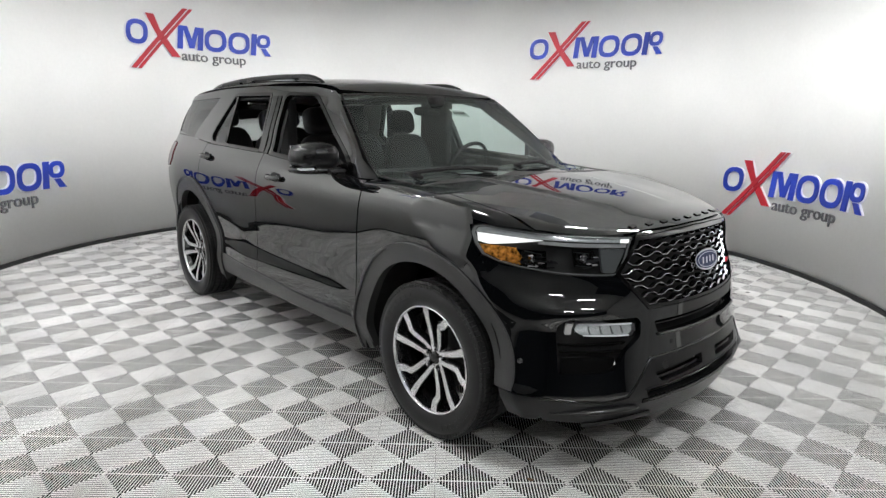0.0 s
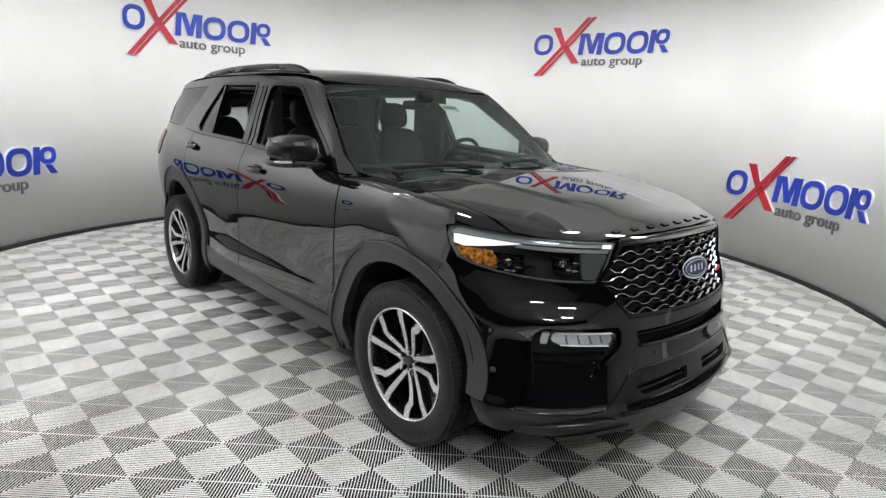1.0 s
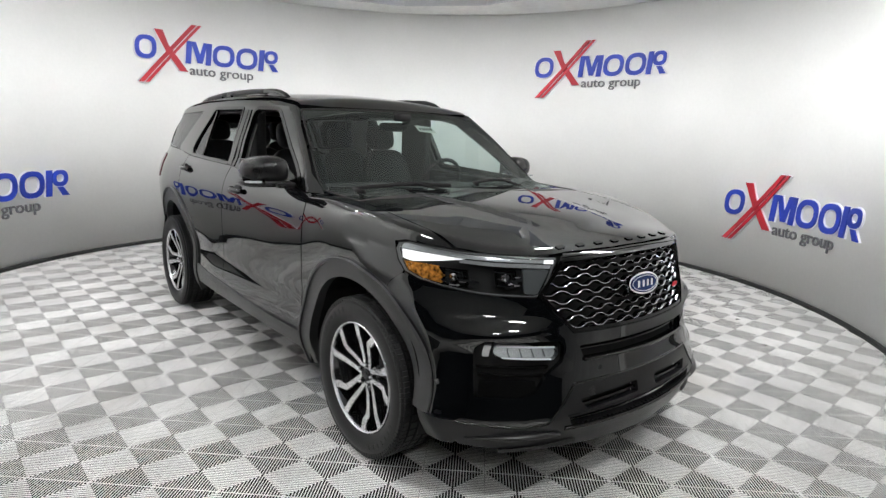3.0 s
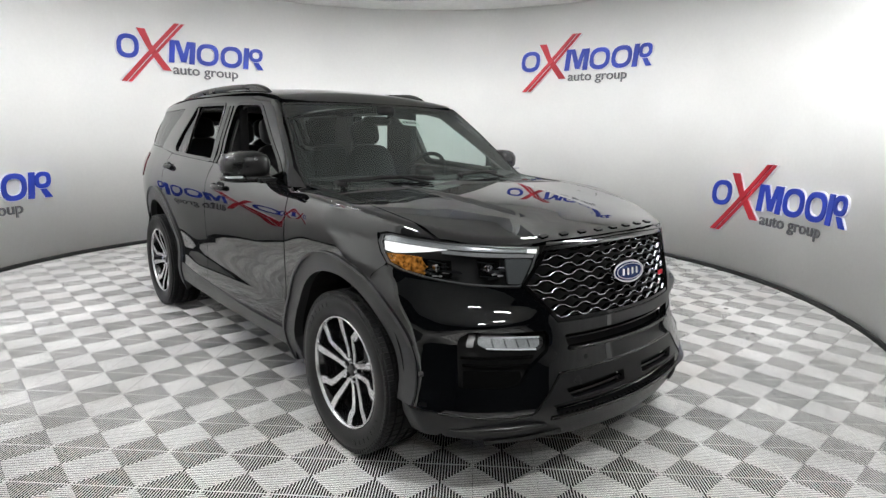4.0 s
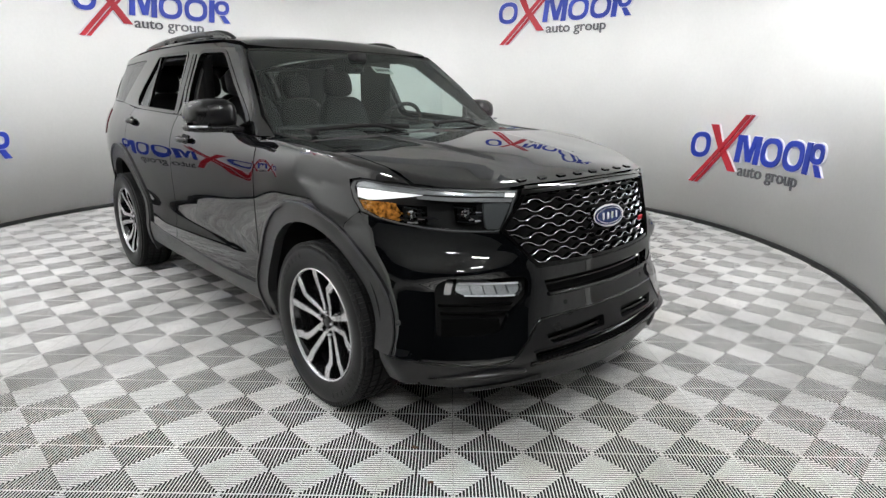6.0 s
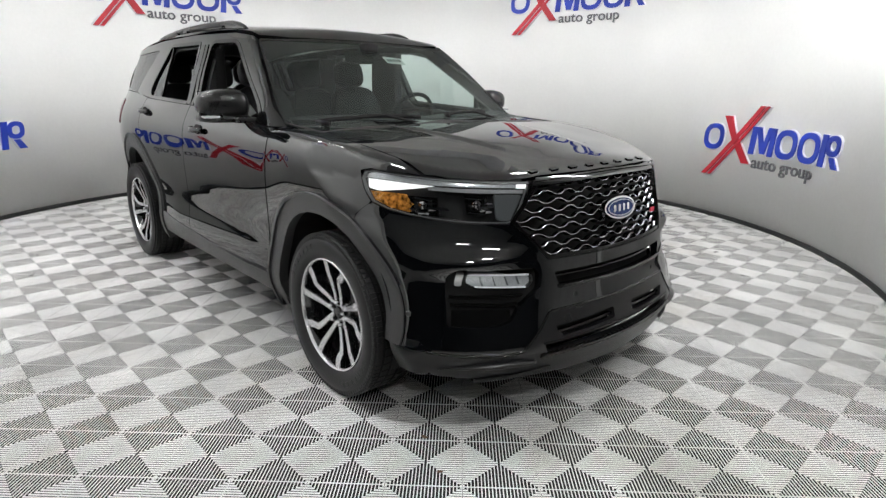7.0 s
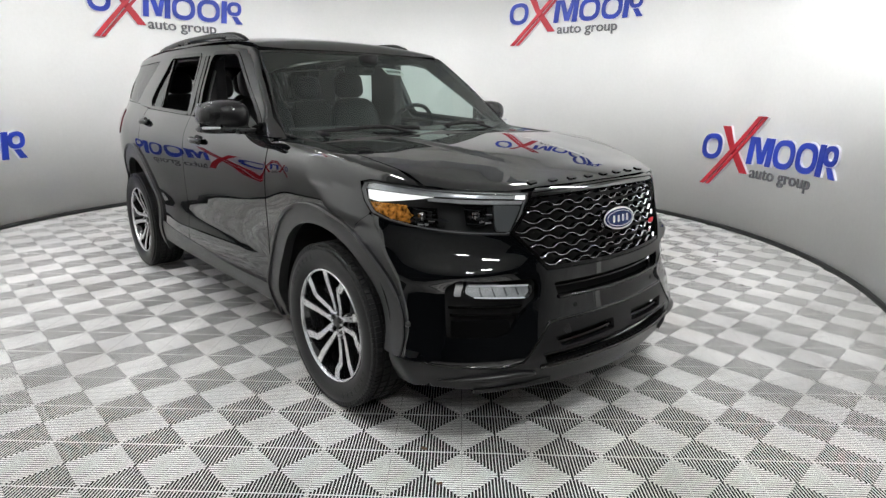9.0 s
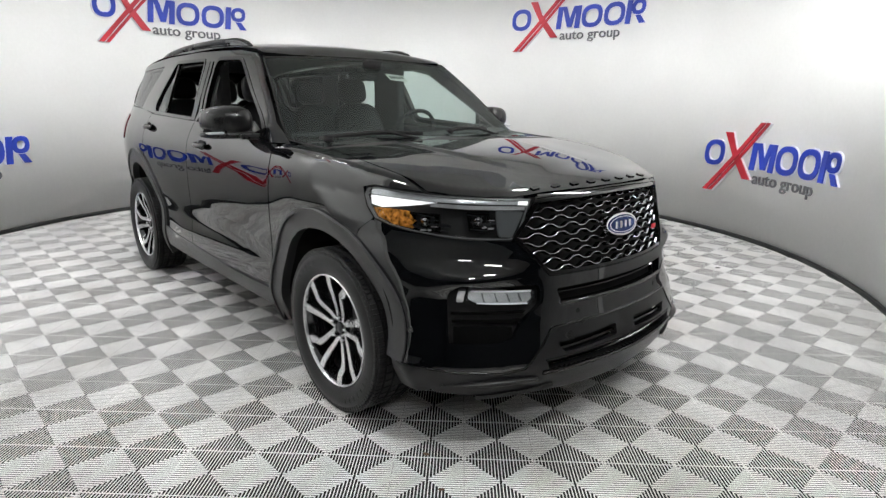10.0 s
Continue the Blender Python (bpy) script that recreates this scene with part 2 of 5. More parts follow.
def panel(name, loops, proj, material, parent, h=0.03, depth=0.015, lift=0.0, label="", mirror=False, rim=True):
    """A curved sheet: closed 2D loops (outer first, then holes), filled, thrown onto a surface by proj, with a rim of some depth."""
    loops = [resample([tuple(p) for p in lp], h) for lp in loops]
    allp = np.concatenate(loops)
    lo, hi = allp.min(0), allp.max(0)
    gx, gy = np.meshgrid(np.arange(lo[0] + h / 2, hi[0], h), np.arange(lo[1] + h / 2, hi[1], h))
    grid = np.c_[gx.ravel(), gy.ravel()]
    if len(grid):
        grid = grid[inside(grid, loops)]
    if len(grid):
        d = np.min(np.hypot(grid[:, None, 0] - allp[None, :, 0], grid[:, None, 1] - allp[None, :, 1]), axis=1)
        grid = grid[d > 0.5 * h]
    edges, k = [], 0
    for lp in loops:
        n = len(lp)
        edges += [(k + i, k + (i + 1) % n) for i in range(n)]
        k += n
    pts2 = np.concatenate([allp, grid]) if len(grid) else allp
    v, e, f, _, _, _ = delaunay_2d_cdt([Vector(p) for p in pts2], edges, [], 0, 1e-7)
    v = np.array([tuple(q) for q in v])
    f = np.array(f)
    cen = v[f].mean(axis=1)
    f = f[inside(cen, loops)]
    P, N = proj(v)
    P = P + N * lift
    # face direction follows the normals
    fn = np.cross(P[f[:, 1]] - P[f[:, 0]], P[f[:, 2]] - P[f[:, 0]])
    flip = (fn * N[f[:, 0]]).sum(1) < 0
    f[flip] = f[flip][:, ::-1]
    verts, norms, faces = [P], [N], [f]
    if rim and depth:
        count = {}
        for t in f:
            for a, b in ((t[0], t[1]), (t[1], t[2]), (t[2], t[0])):
                count[(a, b)] = 1
        be = np.array([ab for ab in count if (ab[1], ab[0]) not in count])
        base = len(P)
        A, B = P[be[:, 0]], P[be[:, 1]]
        A2, B2 = A - N[be[:, 0]] * depth, B - N[be[:, 1]] * depth
        out = np.cross(B - A, N[be[:, 0]])
        out /= np.maximum(np.linalg.norm(out, axis=1, keepdims=True), 1e-9)
        m = len(be)
        verts.append(np.concatenate([A, B, B2, A2]))
        norms.append(np.concatenate([out] * 4))
        i = np.arange(m) + base
        faces.append(np.c_[i + m, i, i + 3 * m])
        faces.append(np.c_[i + m, i + 3 * m, i + 2 * m])
    verts, norms, faces = np.concatenate(verts), np.concatenate(norms), np.concatenate(faces)
    obs = []
    for s in ((1, -1) if mirror else (1,)):
        V, Nn, F = verts.copy(), norms.copy(), faces.copy()
        if s < 0:
            V[:, 1] *= -1
            Nn[:, 1] *= -1
            F = F[:, ::-1]
        me = bpy.data.meshes.new(name)
        me.from_pydata(V.tolist(), [], F.tolist())
        me.polygons.foreach_set("use_smooth", [True] * len(F))
        me.update()
        me.normals_split_custom_set_from_vertices(Nn.tolist())
        obs.append(link(name, me, material, parent, label))
    return obs if mirror else obs[0]


# ---- booth ----
def cyl(a0, zc, inset=0.0, turn=0.0):
    """Throws (along, up) onto the booth's wall, centred on the bearing a0."""
    def f(v):
        r = BR - inset
        a = a0 - v[:, 0] / BR
        n = np.c_[-np.cos(a), -np.sin(a), np.zeros(len(v))]
        return np.c_[BX + r * np.cos(a), BY + r * np.sin(a), zc + v[:, 1]], n
    return f


def ring_wall(name, a0, a1, r0, r1, z0, z1, material, label, category):
    bm = bmesh.new()
    n = int(abs(a1 - a0) / 1.0)
    rows = []
    for i in range(n + 1):
        a = radians(a0 + (a1 - a0) * i / n)
        c, s = math.cos(a), math.sin(a)
        rows.append([bm.verts.new((BX + r * c, BY + r * s, z)) for r, z in ((r0, z0), (r0, z1), (r1, z1), (r1, z0))])
    for p, q in zip(rows, rows[1:]):
        for j in range(4):
            k = (j + 1) % 4
            bm.faces.new((p[j], p[k], q[k], q[j]))
    bm.faces.new(rows[0])
    bm.faces.new(rows[-1][::-1])
    ob = part(name, bm, material, smooth=False)
    for p in ob.data.polygons:
        p.use_smooth = abs(p.normal.z) < 0.5 and p.area < 0.3
    return tagged(ob, label, category, kind="structure")


A0, A1 = 1, 302
ring_wall("wall_round", A0, A1, BR, BR + 0.12, 0, BH, WALL, "smooth white painted curved booth wall, lightly marked", "wall")
ring_wall("baseboard", A0, A1, BR - 0.012, BR - 0.0005, 0.0, 0.045, SKIRT, "narrow black skirting at the foot of the round wall", "baseboard")

bm = bmesh.new()
box(bm, -7, 9.5, -9.5, 7, BH + 0.004, BH + 0.15)
tagged(part("ceiling", bm, CEIL), "plain pale grey flat ceiling over the booth", "ceiling", kind="structure")
# unseen outer floor, kept pale so its bounce brightens the ceiling
bm = bmesh.new()
box(bm, -7, 9.5, -9.5, 7, -0.2, -0.012)
tagged(part("floor", bm, CONCRETE), "unseen pale grey concrete floor around the booth, added to bounce light upward", "floor", kind="structure")
# shallow black sheet: the shade of the deep tile gaps put in as colour
bm = bmesh.new()
lathe(bm, [(0.0, -0.0115), (0.0, -0.0027), (5.9, -0.0027), (5.9, -0.0115)], axis="z", n=96, at=(BX, BY, 0))
tagged(part("underlay", bm, GAP_SHADE), "black sheet just below the ribbed tiles, standing in for shade in their gaps", "underlay", kind="structure")
# the two pale walls are unseen, added to brighten what the bumper reflects
for nm, q in (("wall_north", (-7, 9.5, 7, 7.2)), ("wall_south", (-7, 9.5, -9.7, -9.5)), ("wall_west", (-7.2, -7, -9.5, 7)), ("wall_east", (9.5, 9.7, -9.5, 7)), ("wall_reflector", (3.53, 8.2, 0.80, 0.92))):
    bm = bmesh.new()
    box(bm, *q, -0.2, BH + 0.15)
    if nm in ("wall_north", "wall_reflector"):
        tagged(part(nm, bm, PALE), "unseen plain pale grey wall outside the booth, added to brighten reflections", "wall", kind="structure")
    else:
        tagged(part(nm, bm, OUTER), "plain dark workshop wall outside the booth", "wall", kind="structure")

# ceiling lights, and added fill panels for the wall
def wall_fill_light(px, py, rz, half):
    """An added fill panel under the ceiling; the shield along its inner side keeps it off the car's paint."""
    lamp = thing("wall_fill_light", "added unseen flat white shielded fill light that brightens the wall", "wall washer", (px, py, BH, 0, 0, rz), "booth wall washers")
    bm = bmesh.new()
    box(bm, -half - 0.02, half + 0.02, -0.10, 0.10, -0.03, 0.002, bevel=0.004)
    part("frame", bm, WHITE_PLASTIC, lamp)
    bm = bmesh.new()
    box(bm, -half, half, -0.08, 0.08, -0.036, -0.0302)
    part("diffuser", bm, FILL, lamp)
    bm = bmesh.new()
    box(bm, -half - 0.24, half + 0.24, -0.112, -0.102, -0.34, 0.001, bevel=0.002)
    part("shield", bm, WHITE_PLASTIC, lamp)


def ceiling_light(px, py, rz, half):
    """A flat panel under the ceiling."""
    lamp = thing("ceiling_light", "flat white rectangular light panel flush under the ceiling", "ceiling light", (px, py, BH, 0, 0, rz), "ceiling light panels")
    bm = bmesh.new()
    box(bm, -half - 0.02, half + 0.02, -0.10, 0.10, -0.03, 0.002, bevel=0.004)
    part("frame", bm, WHITE_PLASTIC, lamp)
    bm = bmesh.new()
    box(bm, -half, half, -0.08, 0.08, -0.036, -0.0302)
    part("diffuser", bm, LED, lamp)


# no lamp is in view; these five are placed to fit brightness and glints
for px, py, rz, half in ((-1.0, -2.6, 30, 0.35), (1.5, -3.2, 30, 0.35), (2.2, 1.95, 50, 0.44), (3.9, -0.90, 50, 0.40), (4.9, -3.4, 50, 0.35)):
    ceiling_light(px, py, rz, half)
# unseen panels added all round to brighten the wall
for az, half in ((30, 0.24), (62, 0.24), (97, 0.24), (128, 0.24), (159, 0.24), (190, 0.24), (220, 0.20), (248, 0.24)):
    wall_fill_light(BX + 1.85 * math.cos(radians(az)), BY + 1.85 * math.sin(radians(az)), az - 90, half)
for az in (266, 288):
    wall_fill_light(BX + 2.75 * math.cos(radians(az)), BY + 2.75 * math.sin(radians(az)), az - 90, 0.30)


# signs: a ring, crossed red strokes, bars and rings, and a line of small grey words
def ring(cx, cy, rx, ry, w, slant=0.0, n=28):
    def lp(a, b):
        return [(cx + slant * b * math.sin(t) + a * math.copysign(abs(math.cos(t)) ** 0.8, math.cos(t)), cy + b * math.copysign(abs(math.sin(t)) ** 0.8, math.sin(t))) for t in [2 * math.pi * i / n for i in range(n)]]
    return [lp(rx, ry), lp(rx - w, ry - w)]


def grow(loop, d):
    p = np.array(loop)
    a, b = np.roll(p, 1, 0), np.roll(p, -1, 0)
    t = b - a
    t /= np.maximum(np.hypot(t[:, 0], t[:, 1])[:, None], 1e-9)
    area = 0.5 * np.sum(p[:, 0] * b[:, 1] - b[:, 0] * p[:, 1])
    n = np.c_[t[:, 1], -t[:, 0]] * (1 if area > 0 else -1)
    return [tuple(q) for q in p + n * d]


def bar(x0, x1, y0, y1, slant=0.1):
    return [[(x0 + slant * y0, y0), (x1 + slant * y0, y0), (x1 + slant * y1, y1), (x0 + slant * y1, y1)]]


def words(text, size, along, up, a0, zc, parent):
    cu = bpy.data.curves.new("words", "FONT")
    cu.body, cu.size, cu.extrude, cu.offset = text, size, 0.006, 0.0012
    ob = new("words", cu)
    dg = bpy.context.evaluated_depsgraph_get()
    me = bpy.data.meshes.new_from_object(ob.evaluated_get(dg))
    bpy.data.objects.remove(ob)
    co = np.empty(len(me.vertices) * 3)
    me.vertices.foreach_get("co", co)
    co = co.reshape(-1, 3)
    w = co[:, 0].max()
    co[:, 0] = co[:, 0] * (along[1] - along[0]) / w + along[0]
    P, N = cyl(a0, zc, 0.012)(np.c_[co[:, 0], co[:, 1] + up])
    P = P + N * co[:, 2:3]
    me.vertices.foreach_set("co", P.ravel())
    me.update()
    bm = bmesh.new()
    bm.from_mesh(me)
    left = set(bm.verts)
    while left:
        seed = left.pop()
        island, stack = {seed}, [seed]
        while stack:
            for e in stack.pop().link_edges:
                for q in e.verts:
                    if q not in island:
                        island.add(q)
                        stack.append(q)
        left -= island
        idx = {q: i for i, q in enumerate(island)}
        piece = bpy.data.meshes.new("letter")
        piece.from_pydata([tuple(q.co) for q in island], [], [[idx[q] for q in f.verts] for f in bm.faces if f.verts[0] in island])
        link("letter", piece, SIGNGREY, parent, "grey raised letter")
    bm.free()


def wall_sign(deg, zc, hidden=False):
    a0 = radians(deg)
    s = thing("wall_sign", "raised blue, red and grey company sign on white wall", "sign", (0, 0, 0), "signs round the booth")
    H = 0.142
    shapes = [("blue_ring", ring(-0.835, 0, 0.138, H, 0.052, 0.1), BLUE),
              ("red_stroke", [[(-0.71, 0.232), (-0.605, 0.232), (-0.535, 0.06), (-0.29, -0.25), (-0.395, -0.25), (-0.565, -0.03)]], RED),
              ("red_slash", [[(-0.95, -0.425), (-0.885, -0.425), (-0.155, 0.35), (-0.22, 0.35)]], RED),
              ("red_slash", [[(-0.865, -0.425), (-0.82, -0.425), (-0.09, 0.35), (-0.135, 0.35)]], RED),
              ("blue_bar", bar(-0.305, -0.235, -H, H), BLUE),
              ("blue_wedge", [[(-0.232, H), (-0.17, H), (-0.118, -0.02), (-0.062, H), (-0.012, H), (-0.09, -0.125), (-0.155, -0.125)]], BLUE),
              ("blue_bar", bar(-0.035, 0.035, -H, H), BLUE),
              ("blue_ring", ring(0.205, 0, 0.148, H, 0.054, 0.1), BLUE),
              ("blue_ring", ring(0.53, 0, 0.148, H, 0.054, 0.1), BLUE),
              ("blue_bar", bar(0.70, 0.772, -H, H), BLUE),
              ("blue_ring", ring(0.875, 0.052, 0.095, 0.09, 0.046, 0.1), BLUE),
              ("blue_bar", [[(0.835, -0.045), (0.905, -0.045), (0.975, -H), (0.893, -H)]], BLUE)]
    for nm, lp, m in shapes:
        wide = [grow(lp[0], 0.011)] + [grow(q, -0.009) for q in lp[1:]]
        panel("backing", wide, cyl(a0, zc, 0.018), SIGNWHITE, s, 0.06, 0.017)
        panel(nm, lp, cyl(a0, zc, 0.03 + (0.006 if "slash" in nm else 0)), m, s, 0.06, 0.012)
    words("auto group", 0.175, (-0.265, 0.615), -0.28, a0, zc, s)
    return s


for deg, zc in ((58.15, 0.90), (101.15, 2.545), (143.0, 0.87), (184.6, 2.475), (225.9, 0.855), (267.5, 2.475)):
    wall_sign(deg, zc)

# ---- suv body as one smooth form, cut into panels ----
suv = thing("suv", "glossy black three-row suv parked on the booth floor", "car", (0, 0.010, 0))
FX, RX, HZ = 1.5125, -1.5125, 0.385
_w = hermite((0.20, 0.30, 0.42, 0.52, 0.62, 0.75, 0.88, 1.0, 1.1, 1.17, 1.24, 1.30, 1.45, 1.60, 1.70, 1.8),
             (0.88, 0.925, 0.950, 0.940, 0.937, 0.958, 0.976, 0.980, 0.972, 0.953, 0.918, 0.880, 0.820, 0.755, 0.712, 0.65))
_belly = hermite((0.20, 0.33, 0.42, 0.52, 0.62, 0.75, 0.88, 1.0, 1.1, 1.8), (0.0, 0.004, 0.018, 0.034, 0.028, 0.010, 0.0, -0.002, 0.0, 0.0))
_low = hermite((0.20, 0.30, 0.38, 0.46, 0.55, 0.62, 1.8), (0.03, 0.028, 0.036, 0.016, 0.004, 0.0, 0.0))
_p = hermite((-2.7, -2.3, -2.0, -1.6, -1.0, 0.0, 0.9, 1.4, 1.8, 2.1), (0.80, 0.88, 0.935, 0.975, 1.0, 1.0, 0.985, 0.985, 0.975, 0.965))
_nose = hermite((0.18, 0.30, 0.38, 0.46, 0.55, 0.70, 0.80, 0.90, 1.0, 1.05, 1.15), (2.395, 2.440, 2.462, 2.446, 2.428, 2.412, 2.395, 2.368, 2.345, 2.330, 2.27))
_q = hermite((0.30, 0.55, 0.70, 0.80, 0.90, 1.05), (0.27, 0.30, 0.34, 0.375, 0.385, 0.33))
_c = hermite((0.30, 0.55, 0.70, 0.80, 0.90, 1.05), (0.20, 0.22, 0.29, 0.33, 0.44, 0.64))
_hood = hermite((0.6, 0.95, 1.3, 1.7, 2.0, 2.2, 2.3), (1.245, 1.235, 1.215, 1.178, 1.142, 1.108, 1.080))
_crown = hermite((0.6, 0.92, 1.15, 1.4, 1.65, 1.9, 2.1, 2.3), (0.045, 0.040, 0.012, 0.006, 0.016, 0.046, 0.080, 0.07))
_roof = hermite((-2.6, -2.2, -1.8, -1.2, -0.6, 0.0, 0.35, 0.6), (1.62, 1.705, 1.758, 1.796, 1.805, 1.784, 1.740, 1.69))
_rear = hermite((0.3, 0.6, 0.9, 1.2, 1.4, 1.65, 1.8), (-2.50, -2.57, -2.56, -2.50, -2.42, -2.25, -2.15))


def step(a, b, x):
    t = np.clip((x - a) / (b - a), 0, 1)
    return t * t * (3 - 2 * t)


def form(x, y, z):
    """Below zero inside the car's body."""
    y = np.abs(y)
    side = y - (_w(z) + _belly(z) * step(-1.05, -0.45, x) * (0.55 * step(1.0, 0.55, x) + 0.45 * step(1.75, 1.35, x)) + _low(z) * step(1.75, 2.05, x) + 0.020 * step(0.90, 1.25, x) * step(0.70, 1.16, z)) * _p(x)
    y2 = y * y
    shelf = 0.044 * np.exp(-((y - 0.70 - 0.6 * (0.78 - z)) / 0.135) ** 2) * np.clip((0.818 - z) / 0.056, 0, 1) * step(0.66, 0.752, z)
    front = x - (_nose(z) - _q(z) * y2 - _c(z) * y2**3 + shelf)
    dome = 0.005 * step(0.70, 0.40, y + 0.10 * (x - 1.0)) * step(2.25, 1.6, x)
    dome = dome + 0.008 * step(0.065, 0.0, y - 0.235 - 0.19 * (2.03 - x)) * step(2.10, 1.75, x)
    top = z - (_hood(x) - _crown(x) * y2 - 0.009 + dome)
    roof = z - (_roof(x) - 0.090 * y2)
    glass = (x - (1.13 - 1.5 * (z - 1.2) - (0.225 - 0.115 * step(1.22, 1.66, z)) * y2)) * 0.55
    rear = (_rear(z) + 0.12 * y2) - x
    cab = smax(roof, glass, 0.028)
    up = np.minimum(top, cab)
    f = smax(side, up, 0.030)
    f = smax(f, front * 0.8, 0.017 + 0.075 * step(0.96, 0.88, z) * step(0.36, 0.46, z) + 0.026 * step(1.03, 1.07, z))
    return smax(f, rear, 0.16)


def normals(P):
    e = 0.002
    g = np.c_[tuple(form(P[:, 0] + dx, P[:, 1] + dy, P[:, 2] + dz) - form(P[:, 0] - dx, P[:, 1] - dy, P[:, 2] - dz)
                    for dx, dy, dz in ((e, 0, 0), (0, e, 0), (0, 0, e)))]
    return g / np.maximum(np.linalg.norm(g, axis=1, keepdims=True), 1e-12)


def solve(outer, inner):
    for _ in range(34):
        mid = (outer + inner) / 2
        out = (form(mid[:, 0], mid[:, 1], mid[:, 2]) > 0)[:, None]
        outer, inner = np.where(out, mid, outer), np.where(out, inner, mid)
    P = (outer + inner) / 2
    return P, normals(P)


def on_side(v):
    o = np.full(len(v), -1.25)
    return solve(np.c_[v[:, 0], o, v[:, 1]], np.c_[v[:, 0], o * 0 - 0.1, v[:, 1]])


def on_front(v):
    o = np.full(len(v), 2.7)
    return solve(np.c_[o, v[:, 0], v[:, 1]], np.c_[o * 0 + 0.6, v[:, 0], v[:, 1]])


def on_top(v):
    o = np.full(len(v), 2.1)
    return solve(np.c_[v[:, 0], v[:, 1], o], np.c_[v[:, 0], v[:, 1], o * 0 + 0.6])


def on_screen(v):
    o = np.full(len(v), 1.32)
    return solve(np.c_[o, v[:, 0], v[:, 1]], np.c_[o * 0 - 0.6, v[:, 0], v[:, 1]])


def on_rear(v):
    o = np.full(len(v), -2.8)
    return solve(np.c_[o, v[:, 0], v[:, 1]], np.c_[o * 0 - 1.0, v[:, 0], v[:, 1]])


YC, ZC = -0.45, 0.80


def on_roll(v):
    """(along, angle): rays round a lengthwise axis inside the fender."""
    c, s = np.cos(v[:, 1]), np.sin(v[:, 1])
    k = np.zeros(len(v))
    o = np.c_[v[:, 0], YC - 1.0 * c, ZC + 1.0 * s]
    return solve(o, np.c_[v[:, 0], k + YC, k + ZC])


def roll(pts):
    """Side points (x, z) to (x, angle)."""
    P, _ = on_side(np.array(pts, float))
    return [(p[0], math.atan2(p[2] - ZC, YC - p[1])) for p in P]


def roll_top(pts):
    P, _ = on_top(np.array(pts, float))
    return [(p[0], math.atan2(p[2] - ZC, YC - p[1])) for p in P]


def roll_front(pts):
    P, _ = on_front(np.array(pts, float))
    return [(p[0], math.atan2(p[2] - ZC, YC - p[1])) for p in P]


def back(proj, d):
    """The same surface, d behind."""
    def f(v):
        P, N = proj(v)
        return P - N * d, N
    return f


def arc(cx, cz, r, a0, a1, n=24):
    return [(cx + r * math.cos(radians(a0 + (a1 - a0) * i / n)), cz + r * math.sin(radians(a0 + (a1 - a0) * i / n))) for i in range(n + 1)]


# hood
lip = [(float(p[0]) - 0.002, float(p[1])) for p in on_front(np.array([(-0.775, 1.074), (-0.72, 1.067), (-0.67, 1.064), (-0.62, 1.060), (-0.54, 1.060), (-0.46, 1.064), (-0.38, 1.071), (-0.30, 1.072), (-0.12, 1.073)]))[0]]
hood_edge = [(0.93, -0.80), (1.3, -0.825), (1.6, -0.830), (1.84, -0.797), (1.935, -0.786)] + lip
panel("hood", [hood_edge + [(x, -y) for x, y in hood_edge[::-1]] + [(1.03, 0.55), (1.075, 0.28), (1.085, 0), (1.075, -0.28), (1.03, -0.55)]], on_top, PAINT, suv, 0.022, 0.02)
# fenders; the arch's centre lies behind the hub
AX, AZ = 1.43, 0.40
ft = roll_front([(-0.900, 1.076), (-0.880, 1.087), (-0.842, 1.079), (-0.785, 1.073)]) + roll_top([(1.935, -0.793), (1.84, -0.803), (1.6, -0.836), (1.3, -0.831), (0.955, -0.806)])
fs = roll([(0.955, 1.13), (0.93, 0.9), (0.885, 0.63), (0.88, 0.46)] + arc(AX, AZ, 0.50, 171, 57)
          + [(1.718, 0.897), (1.772, 0.944), (1.780, 0.957), (1.741, 1.0), (1.719, 1.045)])
panel("fender", [ft + fs], on_roll, PAINT, suv, 0.03, 0.02, mirror=True)
# doors
front_doors = panel("front_door", [[(0.945, 1.20), (0.945, 1.13), (0.92, 0.9), (0.875, 0.63), (0.87, 0.44), (-0.275, 0.44), (-0.265, 0.7), (-0.235, 1.06), (-0.245, 1.275)]], on_side, PAINT, suv, 0.03, 0.02, mirror=True)
rear_doors = panel("rear_door", [[(-0.251, 1.275), (-0.241, 1.06), (-0.271, 0.7), (-0.281, 0.44), (-0.93, 0.44), (-0.955, 0.55)] + arc(RX, HZ, 0.58, 17, 60, 10) + [(-1.27, 1.0), (-1.28, 1.295)]], on_side, PAINT, suv, 0.03, 0.02, mirror=True)
# quarter panel
panel("quarter_panel", [[(-1.286, 1.30), (-1.276, 1.0)] + arc(RX, HZ, 0.58, 62, 185, 20) + [(-2.12, 0.30), (-2.36, 0.34), (-2.36, 1.03), (-2.20, 1.05), (-2.10, 1.12), (-2.12, 1.27), (-2.34, 1.28), (-2.28, 1.345), (-1.70, 1.33)]], on_side, PAINT, suv, 0.03, 0.02, mirror=True)
# upper side frame with window openings
front_win = rounded([(0.80, 1.236), (0.165, 1.655), (-0.235, 1.665), (-0.150, 1.284)], [0.03, 0.05, 0.08, 0.03])
rear_win = rounded([(-0.338, 1.291), (-0.440, 1.665), (-1.030, 1.668), (-1.255, 1.355), (-1.190, 1.312)], [0.02, 0.02, 0.04, 0.05, 0.02])
